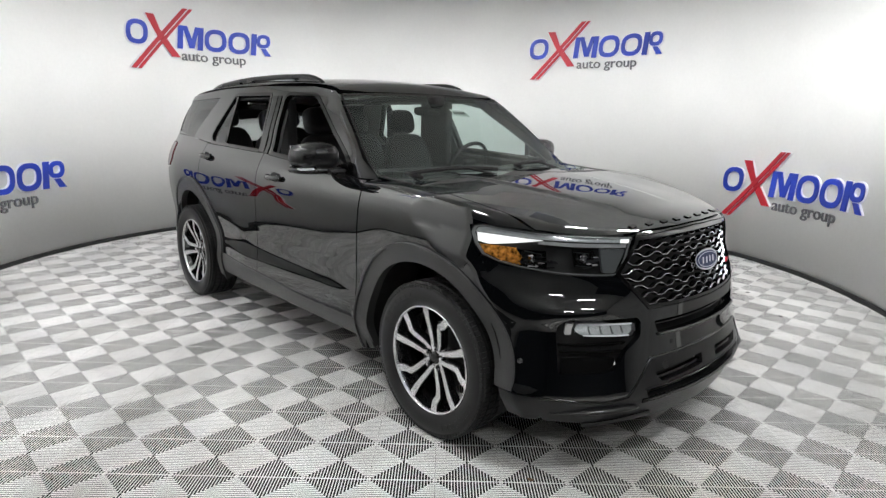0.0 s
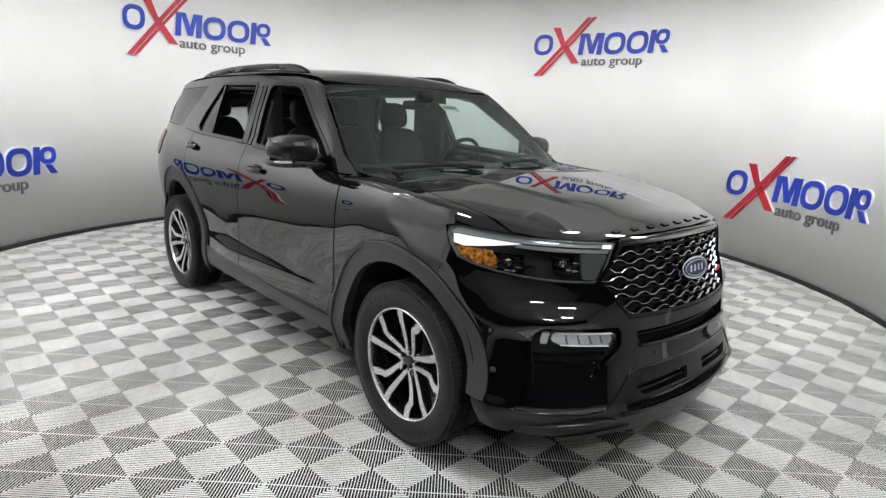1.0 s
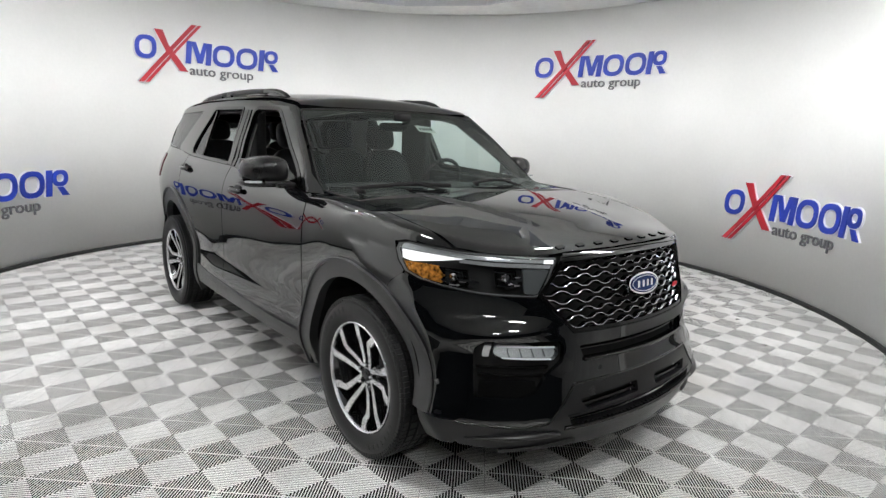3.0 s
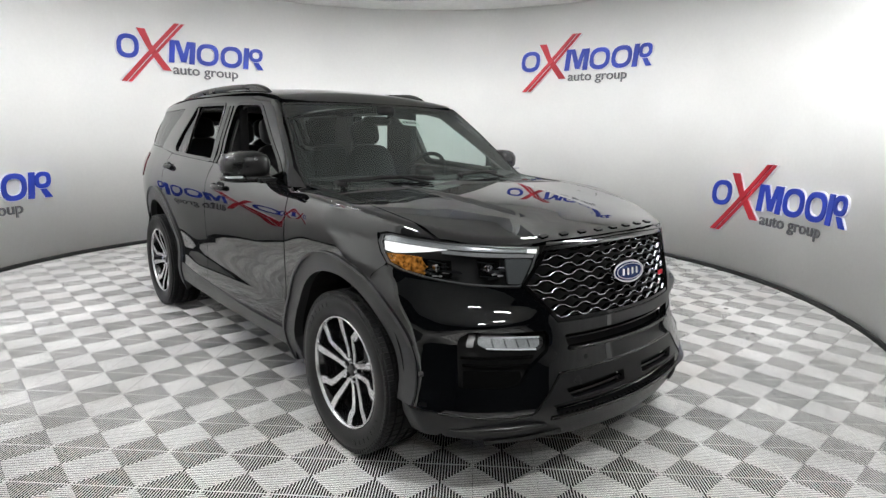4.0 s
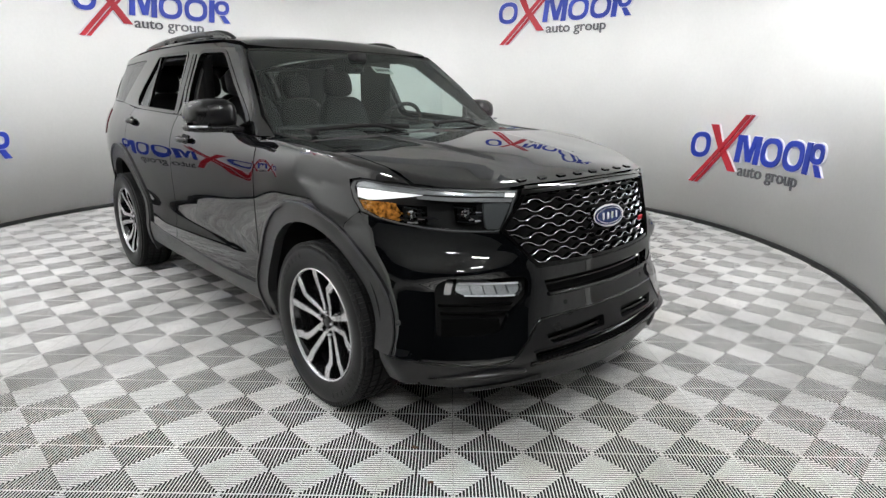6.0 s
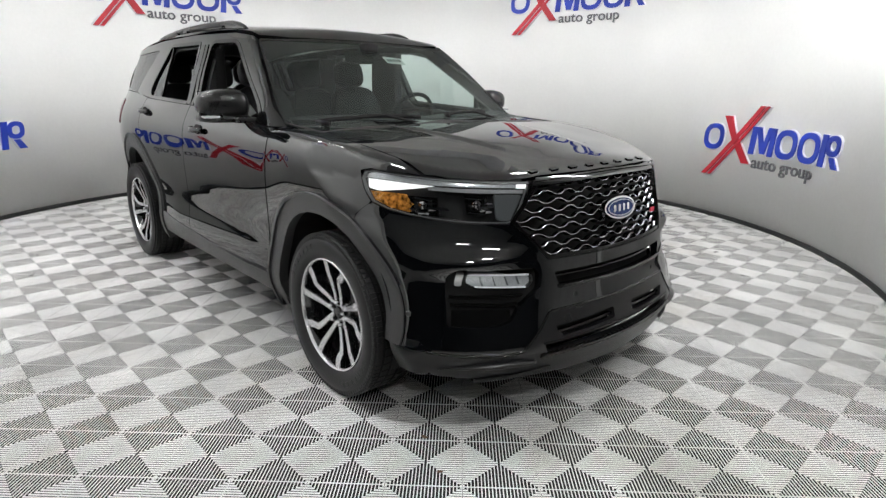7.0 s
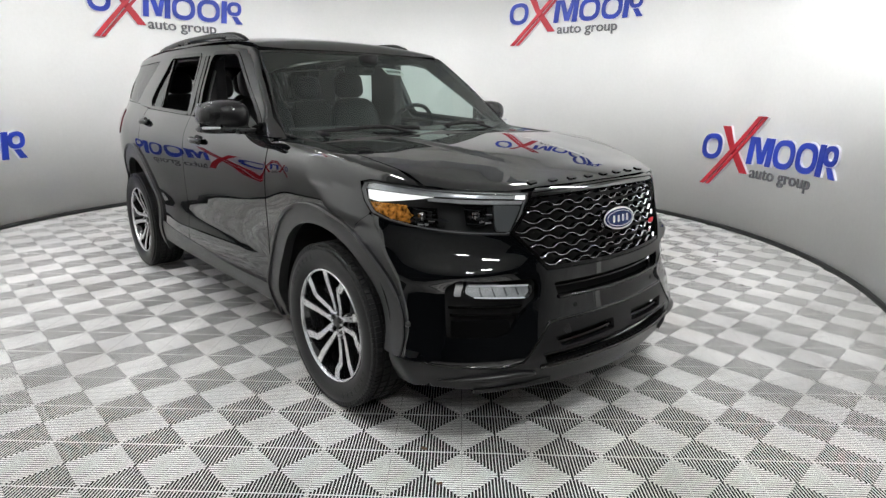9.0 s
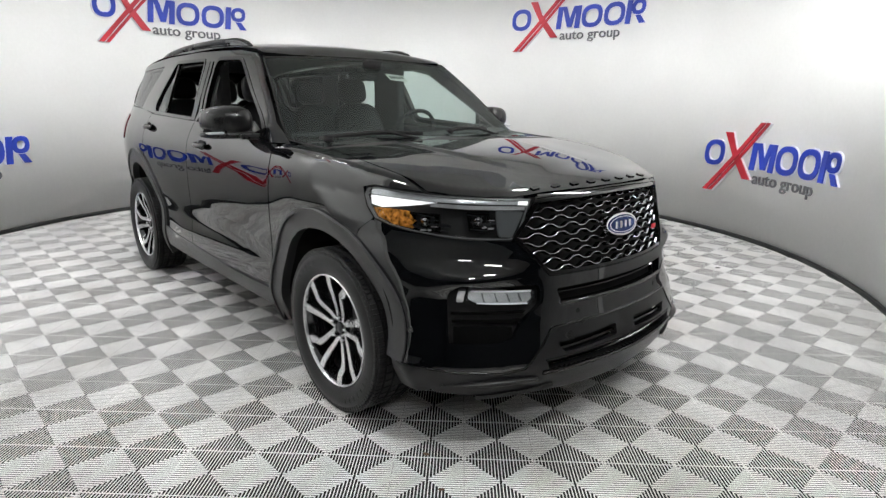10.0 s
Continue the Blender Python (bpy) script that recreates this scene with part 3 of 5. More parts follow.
quarter_win = rounded([(-1.68, 1.335), (-1.33, 1.655), (-2.16, 1.632), (-2.2, 1.37)], [0.02, 0.03, 0.02, 0.02])
frame_out = [(0.96, 1.206), (0.820, 1.304), (0.636, 1.463), (0.416, 1.635), (0.345, 1.680), (0.10, 1.71), (-0.6, 1.73), (-1.3, 1.722), (-1.9, 1.69), (-2.22, 1.65), (-2.28, 1.35), (-1.7, 1.336), (-1.283, 1.305), (-0.25, 1.281)]
panel("body_frame", [frame_out, front_win, rear_win, quarter_win], on_side, PAINT, suv, 0.03, 0.03, mirror=True)
# roof, rear
roof_half = [(0.402, 0), (0.398, -0.25), (0.382, -0.5), (0.345, -0.675), (0.0, -0.685), (-0.8, -0.695), (-1.6, -0.675), (-2.0, -0.65), (-2.25, -0.60), (-2.27, -0.2)]
panel("roof", [roof_half + [(x, -y) for x, y in roof_half[:0:-1]]], on_top, PAINT, suv, 0.035, 0.03)
panel("tailgate", [[(-0.80, 0.45), (0.80, 0.45), (0.80, 1.30), (0.60, 1.66), (-0.60, 1.66), (-0.80, 1.30)], [(-0.70, 1.26), (-0.54, 1.59), (0.54, 1.59), (0.70, 1.26)]], on_rear, PAINT, suv, 0.04, 0.02)
# windscreen
ws = [(-0.845, 1.19), (-0.826, 1.304), (-0.773, 1.463), (-0.716, 1.635), (-0.69, 1.662), (-0.4, 1.676), (0, 1.682), (0.4, 1.676), (0.69, 1.662), (0.716, 1.635), (0.773, 1.463), (0.826, 1.304), (0.845, 1.19), (0.5, 1.20), (0, 1.215), (-0.5, 1.20)]
panel("windscreen", [ws], on_screen, WINDSCREEN, suv, 0.03, 0.004, lift=0.001).visible_shadow = False
panel("screen_seal", [grow(ws, -0.003), grow(ws, -0.012)], on_screen, SEAL, suv, 0.03, 0.006, lift=0.0025)
# front bumper skin
lampo = [(0.467, 1.052), (0.583, 1.056), (0.686, 1.060), (0.771, 1.064), (0.840, 1.072), (0.874, 1.080), (0.892, 1.073), (0.901, 1.045), (0.903, 1.0), (0.898, 0.957), (0.876, 0.935), (0.832, 0.918), (0.783, 0.908), (0.728, 0.901), (0.649, 0.897), (0.566, 0.895), (0.540, 0.901), (0.509, 0.957), (0.486, 1.015)]
grille_o = [(-0.440, 1.048), (-0.545, 0.90), (-0.425, 0.752), (0.425, 0.752), (0.545, 0.90), (0.440, 1.048), (0.2, 1.058), (0, 1.061), (-0.2, 1.058)]
fog_o = rounded([(0.488, 0.718), (0.77, 0.728), (0.796, 0.70), (0.824, 0.503), (0.655, 0.500), (0.605, 0.515), (0.565, 0.572), (0.482, 0.635), (0.474, 0.695)], 0.012)
slot_o = rounded([(-0.405, 0.693), (-0.385, 0.634), (0.385, 0.634), (0.405, 0.693), (0.0, 0.698)], [0.015, 0.02, 0.02, 0.015, 0])
bump_o = [(-0.42, 1.066), (-0.445, 1.04), (-0.548, 0.888), (-0.61, 0.890), (-0.70, 0.894), (-0.783, 0.902), (-0.832, 0.912), (-0.876, 0.929), (-0.900, 0.950), (-0.907, 0.80), (-0.890, 0.60), (-0.900, 0.45), (-0.902, 0.409), (-0.88, 0.405), (-0.67, 0.386), (-0.58, 0.396), (-0.50, 0.467), (-0.44, 0.54), (-0.25, 0.546)]
neg = lambda lp: [(-y, z) for y, z in lp]
panel("front_bumper", [bump_o + neg(bump_o[::-1]) , grille_o, fog_o, neg(fog_o), slot_o], on_front, PAINT, suv, 0.025, 0.03)
low_o = [(-0.902, 0.405), (-0.88, 0.401), (-0.67, 0.382), (-0.577, 0.391), (-0.497, 0.463), (-0.437, 0.535), (-0.25, 0.541)]
vents = [rounded([(sg * 0.07, 0.488), (sg * 0.42, 0.470), (sg * 0.385, 0.426), (sg * 0.07, 0.438)], 0.012) for sg in (-1, 1)]
low_slot = rounded([(-0.48, 0.405), (-0.2, 0.412), (0.2, 0.412), (0.48, 0.405), (0.47, 0.370), (-0.47, 0.370)], [0.01, 0, 0, 0.01, 0.01, 0.01])
panel("lower_bumper", [low_o + neg(low_o[::-1]) + [(0.900, 0.335), (0.87, 0.302), (0.6, 0.268), (0, 0.240), (-0.6, 0.268), (-0.87, 0.302), (-0.900, 0.335)], low_slot] + vents, on_front, CHIN, suv, 0.025, 0.035)
for lp in [fog_o, neg(fog_o), slot_o, grille_o, low_slot] + vents:
    big = grow(lp, 0.02)
    panel("recess", [big], back(on_front, 0.055), DARK, suv, 0.03, 0.0)
headlamps = {}
for s in (1, -1):
    lo = [(s * y, z) for y, z in lampo]
    headlamps[s] = panel("headlamp", [grow(lo, 0.004)], back(on_front, 0.05), DARK, suv, 0.03, 0.0, label="dark headlamp housing behind a clear lens")
    panel("headlamp_lens", [lo], on_front, CLEAR, headlamps[s], 0.025, 0.006).visible_shadow = False
    panel("lens_rim", [lo, grow(lo, -0.005)], on_front, GREYPLATE, headlamps[s], 0.02, 0.006, lift=0.002)

# cladding
def arch_ring(cx, cz, a0, a1, radius, n=48):
    out = []
    for k in range(n + 1):
        a = a0 + (a1 - a0) * k / n
        r = float(radius(a))
        out.append((cx + r * math.cos(radians(a)), cz + r * math.sin(radians(a))))
    return out


for cx, cz, a0, a1, ro, ri in (
        (AX, AZ, 196, 1, hermite((0, 15, 30, 45, 60, 90, 200), (0.600, 0.592, 0.572, 0.549, 0.543, 0.548, 0.556)), hermite((0, 20, 45, 60, 90, 140, 200), (0.505, 0.487, 0.468, 0.468, 0.458, 0.446, 0.432))),
        (RX + 0.01, 0.395, 200, -14, hermite((-14, 60, 90, 200), (0.585, 0.612, 0.622, 0.590)), hermite((-14, 90, 200), (0.470, 0.510, 0.475)))):
    outer = arch_ring(cx, cz, a0, a1, ro)
    inner = arch_ring(cx, cz, a1, a0, ri)
    b1 = 24 if cx > 0 else a1
    rib = arch_ring(cx, cz, a0, b1, ro) + arch_ring(cx, cz, b1, a0, lambda a: ro(a) - 0.017)
    trims = panel("arch_trim", [outer + inner], on_side, MATTE, suv, 0.025, 0.05, lift=0.008, mirror=True)
    ribs = panel("arch_bead", [rib], on_side, MATTE, suv, 0.025, 0.014, lift=0.018, mirror=True)
    for a, b in zip(trims, ribs):
        b.parent = a
panel("chin_side", [[(1.955, 0.404), (2.15, 0.404), (2.15, 0.335), (2.13, 0.303), (1.99, 0.295)]], on_side, CHIN, suv, 0.02, 0.03, lift=-0.001, mirror=True)
panel("bumper_side", [[(2.02, 0.410), (2.14, 0.410), (2.125, 0.5), (2.065, 0.6), (1.975, 0.72), (1.91, 0.80), (1.85, 0.88), (1.785, 0.945), (1.757, 0.943), (1.722, 0.895), (1.69, 0.86), (1.74, 0.81), (1.80, 0.74), (1.88, 0.62), (1.93, 0.54), (1.96, 0.41)]], on_side, PAINT, suv, 0.02, 0.02, lift=-0.0015, mirror=True)
panel("sill_trim", [[(0.985, 0.425), (0.4, 0.425), (-0.3, 0.455), (-0.95, 0.475), (-0.98, 0.33), (1.02, 0.32)]], on_side, MATTE, suv, 0.03, 0.04, lift=0.006, mirror=True)
bm = bmesh.new()
box(bm, -2.3, 2.1, -0.6, 0.6, 0.22, 0.42, bevel=0.03)
part("underbody", bm, DARK, suv)


def bar_mesh(bm, pts, w, y0, y1):
    """A flat bar along (x, z) points, w wide at each, from depth y0 to y1 (one pair a point)."""
    L, R = [], []
    n = len(pts)
    for i, p in enumerate(pts):
        a, b = Vector(pts[max(i - 1, 0)]), Vector(pts[min(i + 1, n - 1)])
        t = (b - a).normalized()
        q = Vector((-t.y, t.x)) * w[i] / 2
        L.append((Vector(p) + q, i))
        R.append((Vector(p) - q, i))
    F = [[bm.verts.new((q.x, y1[i], q.y)) for q, i in side] for side in (L, R)]
    B = [[bm.verts.new((q.x, y0[i], q.y)) for q, i in side] for side in (L, R)]
    for i in range(n - 1):
        bm.faces.new((F[0][i], F[0][i + 1], F[1][i + 1], F[1][i]))
        bm.faces.new((B[0][i], B[1][i], B[1][i + 1], B[0][i + 1]))
        for k in (0, 1):
            bm.faces.new((F[k][i], B[k][i], B[k][i + 1], F[k][i + 1]))
    for i in (0, n - 1):
        bm.faces.new((F[0][i], F[1][i], B[1][i], B[0][i]))


def blob(bm, c, r, e=0.5, nu=28, nv=16, m=None):
    """A rounded block (superellipsoid)."""
    def pw(v):
        return math.copysign(abs(v) ** e, v)
    rows = []
    for j in range(nv + 1):
        t = -math.pi / 2 + math.pi * j / nv
        rows.append([bm.verts.new((c[0] + r[0] * pw(math.cos(t)) * pw(math.cos(2 * math.pi * i / nu)), c[1] + r[1] * pw(math.cos(t)) * pw(math.sin(2 * math.pi * i / nu)), c[2] + r[2] * pw(math.sin(t)))) for i in range(nu)])
    for a, b in zip(rows, rows[1:]):
        for i in range(nu):
            bm.faces.new((a[i], a[(i + 1) % nu], b[(i + 1) % nu], b[i]))
    vs = [v for r_ in rows for v in r_]
    if m is not None:
        bmesh.ops.transform(bm, matrix=m, verts=vs)
    bmesh.ops.remove_doubles(bm, verts=vs, dist=1e-5)


# ---- wheels ----
def wheel():
    """One wheel round the origin; its outer face looks along +y."""
    bm = bmesh.new()
    lathe(bm, [(0.270, 0.108), (0.268, 0.112), (0.263, 0.113), (0.259, 0.108), (0.257, 0.098)], n=96)
    wh = part("wheel", bm, ALLOY, suv, "machined alloy rim lip", smooth=True)
    bm = bmesh.new()
    lathe(bm, [(0.2575, 0.0985), (0.243, 0.06), (0.232, -0.02), (0.230, -0.10), (0.262, -0.115), (0.268, -0.10), (0.262, 0.05), (0.262, 0.10)], n=72)
    part("barrel", bm, RIMBLACK, wh, smooth=True)
    bm = bmesh.new()
    w = 0.128
    lathe(bm, [(0.2705, 0.105), (0.285, 0.118), (0.305, 0.124), (0.330, 0.127), (0.352, 0.124), (0.366, 0.117), (0.3665, 0.1165), (0.376, 0.106), (0.379, 0.096),
               (0.379, 0.080), (0.373, 0.079), (0.373, 0.071), (0.386, 0.070), (0.387, 0.032), (0.379, 0.031), (0.379, 0.022), (0.387, 0.021), (0.387, -0.021), (0.379, -0.022),
               (0.379, -0.031), (0.387, -0.032), (0.386, -0.07), (0.373, -0.071), (0.373, -0.079), (0.379, -0.08), (0.376, -0.106), (0.352, -0.124), (0.33, -0.127), (0.285, -0.118), (0.2705, -0.1)], n=96)
    ty = part("tyre", bm, RUBBER, wh)
    # near-black tread base: the shade in the grooves is put in as colour
    ty.data.materials.append(DARK)
    for p in ty.data.polygons:
        c = p.center
        p.use_smooth = math.hypot(c.x, c.z) < 0.372
        p.material_index = 1 if math.hypot(c.x, c.z) > 0.3715 and abs(c.y) < 0.113 else 0
    bm = bmesh.new()
    n = 104
    for i in range(n):
        a = 360 * i / n
        for s in (1, -1):
            box(bm, 0.3765, 0.3885, s * 0.0945 - 0.0145, s * 0.0945 + 0.0145, -0.0092, 0.0092, pose(0, 0, 0, 0, a + (2.3 if s < 0 else 0), 0))
            box(bm, 0.352, 0.374, s * 0.1175 - 0.0045, s * 0.1175 + 0.0035, -0.0092, 0.0092, pose(0, 0, 0, 0, a + (2.3 if s < 0 else 0), 0))
    for i in range(60):
        for s in (1, 0, -1):
            box(bm, 0.385, 0.3888, s * 0.0505 - 0.0165, s * 0.0505 + 0.0165, -0.0085 - 0.009, 0.0085 + 0.009 - 0.003, pose(0, 0, 0, 0, 6 * i + 2 * s, 0))
    tagged(part("tread", bm, RUBBER, wh), kind="stuff")
    # plain bars where the sidewall carries raised writing
    for a0 in (62, 242):
        for k in range(7):
            a = radians(a0 - 7.5 * k)
            bm = bmesh.new()
            box(bm, 0.316, 0.340, 0.1262, 0.1285, -0.013, 0.013, pose(0, 0, 0, 0, -math.degrees(a), 0), bevel=0.0015)
            part("raised_mark", bm, RUBBER, wh)
    face_y = lambda r: 0.062 + 0.040 * min(1, max(0, (r - 0.06) / 0.17)) ** 1.2
    for k in range(5):
        for sgn in (0, 1):
            base = 90 + 72 * k
            if sgn == 0:
                path = [(0.045, -26), (0.09, -17), (0.15, -13.5), (0.20, -13), (0.259, -13.5)]
                wd = [0.020, 0.021, 0.026, 0.030, 0.035]
            else:
                path = [(0.045, 26), (0.09, 17), (0.15, 11.5), (0.185, 11.5), (0.215, 18.5), (0.259, 21)]
                wd = [0.020, 0.021, 0.026, 0.031, 0.034, 0.037]
            pts = [(r * math.cos(radians(base + a)), r * math.sin(radians(base + a))) for r, a in path]
            fy = [face_y(r) for r, a in path]
            bm = bmesh.new()
            bar_mesh(bm, pts, [v + 0.008 for v in wd], [v - 0.045 for v in fy], [v - 0.003 for v in fy])
            part("spoke", bm, RIMBLACK, wh)
            bm = bmesh.new()
            bar_mesh(bm, pts, wd, [v - 0.0029 for v in fy], fy)
            part("spoke_face", bm, ALLOY, wh)
    bm = bmesh.new()
    lathe(bm, [(0.0, 0.0575), (0.050, 0.0575), (0.060, 0.054), (0.070, 0.03), (0.075, -0.02)], n=40)
    part("hub", bm, ALLOY, wh, smooth=True)
    bm = bmesh.new()
    lathe(bm, [(0.0, 0.0685), (0.022, 0.0685), (0.029, 0.066), (0.031, 0.0570)], n=32)
    part("centre_cap", bm, GLOSS, wh, smooth=True)
    for k in range(5):
        a = radians(90 + 72 * k)
        bm = bmesh.new()
        lathe(bm, [(0.0195, 0.056), (0.0195, 0.0635), (0.0135, 0.0636), (0.0130, 0.060)], n=18, at=(0.0572 * math.cos(a), 0, 0.0572 * math.sin(a)))
        part("nut_seat", bm, GLOSS, wh)
        bm = bmesh.new()
        lathe(bm, [(0.0105, 0.058), (0.0105, 0.074), (0.007, 0.080), (0.0, 0.081)], n=6, at=(0.0572 * math.cos(a), 0, 0.0572 * math.sin(a)))
        part("lug_nut", bm, CHROME, wh)
    bm = bmesh.new()
    lathe(bm, [(0.07, 0.0), (0.165, 0.0), (0.165, -0.022), (0.07, -0.022)], n=48)
    part("brake_disc", bm, STEEL, wh)
    return wh


w0 = wheel()
w0.matrix_basis = pose(FX, -0.852, HZ, 0, -6, 180)
copy_thing(w0, pose(RX, -0.852, HZ, 0, 20, 180))
copy_thing(w0, pose(FX, 0.852, HZ, 0, 10, 0))
copy_thing(w0, pose(RX, 0.852, HZ, 0, 33, 0))

# wheel housings and hidden inner structure
for hx in (AX + 0.02, RX):
    for s in (1, -1):
        bm = bmesh.new()
        n, rows = 30, []
        for i in range(n + 1):
            a = radians(-16 + 212 * i / n)
            rows.append([bm.verts.new((hx + 0.51 * math.cos(a), s * y, AZ + 0.51 * math.sin(a))) for y in (0.925, 0.60)] + [bm.verts.new((hx + 0.05 * math.cos(a), s * 0.60, AZ + 0.05 * math.sin(a)))])
        for p, q in zip(rows, rows[1:]):
            bm.faces.new((p[0], q[0], q[1], p[1]))
            bm.faces.new((p[1], q[1], q[2], p[2]))
        part("wheel_housing", bm, DARK, suv)
bm = bmesh.new()
box(bm, 0.95, 2.0, -0.60, 0.60, 0.3, 1.0, bevel=0.03)
part("engine_bay", bm, DARK, suv)
bm = bmesh.new()
box(bm, -2.35, 0.95, -0.80, 0.80, 0.40, 0.52, bevel=0.02)
part("cabin_floor", bm, TRIM, suv)
for s in (1, -1):
    bm = bmesh.new()
    box(bm, -0.93, 0.86, s * 0.84 - 0.03, s * 0.84 + 0.03, 0.45, 1.22, bevel=0.02)
    part("door_card", bm, TRIM, suv)
    bm = bmesh.new()
    box(bm, -2.3, -0.95, s * 0.72 - 0.04, s * 0.72 + 0.04, 0.45, 1.28, bevel=0.02)
    part("side_trim", bm, TRIM, suv)
    panel("pillar_trim", [[(0.86, 1.22), (0.22, 1.63), (0.0, 1.67), (-2.15, 1.64), (-2.15, 1.32), (-1.2, 1.28), (-0.25, 1.26)]] +
          [grow(w, 0.012) for w in (front_win, rear_win, quarter_win)], lambda v: [(np.c_[q[0][:, 0], q[0][:, 1] * -s, q[0][:, 2]], np.c_[q[1][:, 0], q[1][:, 1] * -s, q[1][:, 2]]) for q in [back(on_side, 0.045)(v)]][0], LINER, suv, 0.05, 0.01)
    bm = bmesh.new()
    box(bm, -0.46 if s > 0 else -0.36, -0.12 if s > 0 else -0.22, s * 0.69 - 0.035, s * 0.69 + 0.035, 1.15, 1.66, bevel=0.02)
    part("pillar_inner", bm, TRIM, suv)
panel("headliner", [[(0.30, -0.60), (0.34, 0), (0.30, 0.60), (-2.1, 0.56), (-2.1, -0.56)]], back(on_top, 0.05), LINER, suv, 0.08, 0.01)

# ---- windows ----
for s in (1, -1):
    fl = lambda proj: (lambda v: [(q[0] * np.array([1, s, 1]), q[1] * np.array([1, s, 1])) for q in [proj(v)]][0])
    panel("quarter_glass", [grow(quarter_win, 0.004)], fl(back(on_side, 0.004)), PRIVACY, suv, 0.05, 0.004)
    panel("fixed_glass", [[(-0.945, 1.30), (-1.0, 1.66), (-1.02, 1.66), (-1.195, 1.31)]], fl(back(on_side, 0.010)), PRIVACY, suv, 0.05, 0.004)
    panel("window_divider", [[(-0.92, 1.295), (-0.985, 1.66), (-1.006, 1.66), (-0.945, 1.296)]], fl(back(on_side, 0.002)), GLOSS, suv, 0.05, 0.02)
    for w in (front_win, rear_win):
        panel("window_seal", [grow(w, 0.016), grow(w, -0.006)], fl(on_side), GLOSS, suv, 0.04, 0.03, lift=0.003)
    panel("pillar_cover", [[(-0.20, 1.275), (-0.275, 1.655), (-0.32, 1.655), (-0.245, 1.275)]], fl(on_side), GLOSS, suv, 0.05, 0.01, lift=0.004)
    panel("pillar_cover", [[(-0.255, 1.277), (-0.33, 1.655), (-0.40, 1.655), (-0.325, 1.28)]], fl(on_side), GLOSS, suv, 0.05, 0.01, lift=0.004)
    panel("mirror_sail", [[(0.885, 1.215), (0.60, 1.305), (0.66, 1.228)]], fl(on_side), GLOSS, suv, 0.04, 0.02, lift=0.004)
    panel("belt_strip", [[(0.70, 1.226), (0.70, 1.214), (-0.17, 1.268), (-0.17, 1.281)]], fl(on_side), GLOSS, suv, 0.04, 0.02, lift=0.005)
    panel("belt_strip", [[(-0.33, 1.288), (-0.33, 1.276), (-1.20, 1.296), (-1.20, 1.309)]], fl(on_side), GLOSS, suv, 0.04, 0.02, lift=0.005)
    panel("tail_lamp", [rounded([(-2.115, 1.265), (-2.105, 1.125), (-2.20, 1.06), (-2.40, 1.04), (-2.40, 1.27)], 0.02)], fl(on_side), REDLENS, suv, 0.03, 0.03, lift=0.006)
panel("rear_glass", [[(-0.72, 1.25), (-0.56, 1.60), (0.56, 1.60), (0.72, 1.25)]], on_rear, REARGLASS, suv, 0.05, 0.004, lift=0.004)
bm = bmesh.new()
box(bm, -2.27, -2.10, -0.50, 0.50, 1.665, 1.695, bevel=0.012)
part("spoiler", bm, PAINT, suv)

# ---- cowl, wipers ----
panel("cowl", [[(1.15, -0.3), (1.17, 0), (1.15, 0.3), (1.08, 0.6), (0.96, 0.80), (0.90, 0.80), (0.95, 0.6), (1.02, 0.3), (1.05, 0), (1.02, -0.3), (0.95, -0.6), (0.90, -0.80), (0.96, -0.80), (1.08, -0.6)]], back(on_top, 0.012), MATTE, suv, 0.03, 0.03)


def on_glass(y, z, d):
    P, N = on_screen(np.array([[y, z]]))
    return P[0] + N[0] * d


for y0, y1, z0, z1 in ((-0.74, -0.16, 1.208, 1.226), (0.05, 0.50, 1.226, 1.236)):
    ys = np.linspace(y0, y1, 14)
    pts = [on_glass(y, z0 + (z1 - z0) * k / 13 + 0.012 * math.sin(math.pi * k / 13), 0.022) for k, y in enumerate(ys)]
    bm = bmesh.new()
    tube(bm, pts, 0.009, 8, 1.2)
    wp = part("wiper", bm, DARK, suv, smooth=True)
    bm = bmesh.new()
    tube(bm, [pts[6], pts[9] + np.array([0.03, 0, 0.004]), pts[12] + np.array([0.09, 0.1, -0.05])], 0.010, 8, 0.8)
    part("wiper_arm", bm, DARK, wp)

# ---- roof rails ----
for s in (1, -1):
    bm = bmesh.new()
    xs = np.linspace(-1.86, 0.10, 30)
    rz = hermite((-1.86, -1.7, -1.3, -0.8, -0.3, -0.02, 0.05, 0.10), (1.700, 1.738, 1.773, 1.789, 1.785, 1.764, 1.742, 1.715))
    ry = hermite((-1.86, -1.2, -0.4, 0.10), (0.590, 0.625, 0.632, 0.628))
    tube(bm, [(x, s * float(ry(x)), float(rz(x))) for x in xs], 0.021, 10, 0.95)
    rail = part("roof_rail", bm, CAP, suv, smooth=True)
    for x0, x1 in ((-1.86, -1.72), (-1.02, -0.92), (-0.20, 0.10)):
        bm = bmesh.new()
        pts = [(x0, 0), (x1, 0)]
        xa = [x0 + (x1 - x0) * k / 6 for k in range(7)]
        top = [(x, float(rz(x))) for x in xa]
        vs = []
        for x, z in top:
            y = float(ry(x))
            b = _roof(x) - 0.13 * y * y - 0.03
            vs.append([bm.verts.new((x, s * (y + d), zz)) for d, zz in ((-0.018, float(b)), (-0.018, z), (0.018, z), (0.018, float(b) - 0.005))])
        for p, q in zip(vs, vs[1:]):
            for k in range(3):
                bm.faces.new((p[k], p[k + 1], q[k + 1], q[k]))
        bm.faces.new(vs[0])
        bm.faces.new(vs[-1])
        part("rail_foot", bm, CAP, rail)

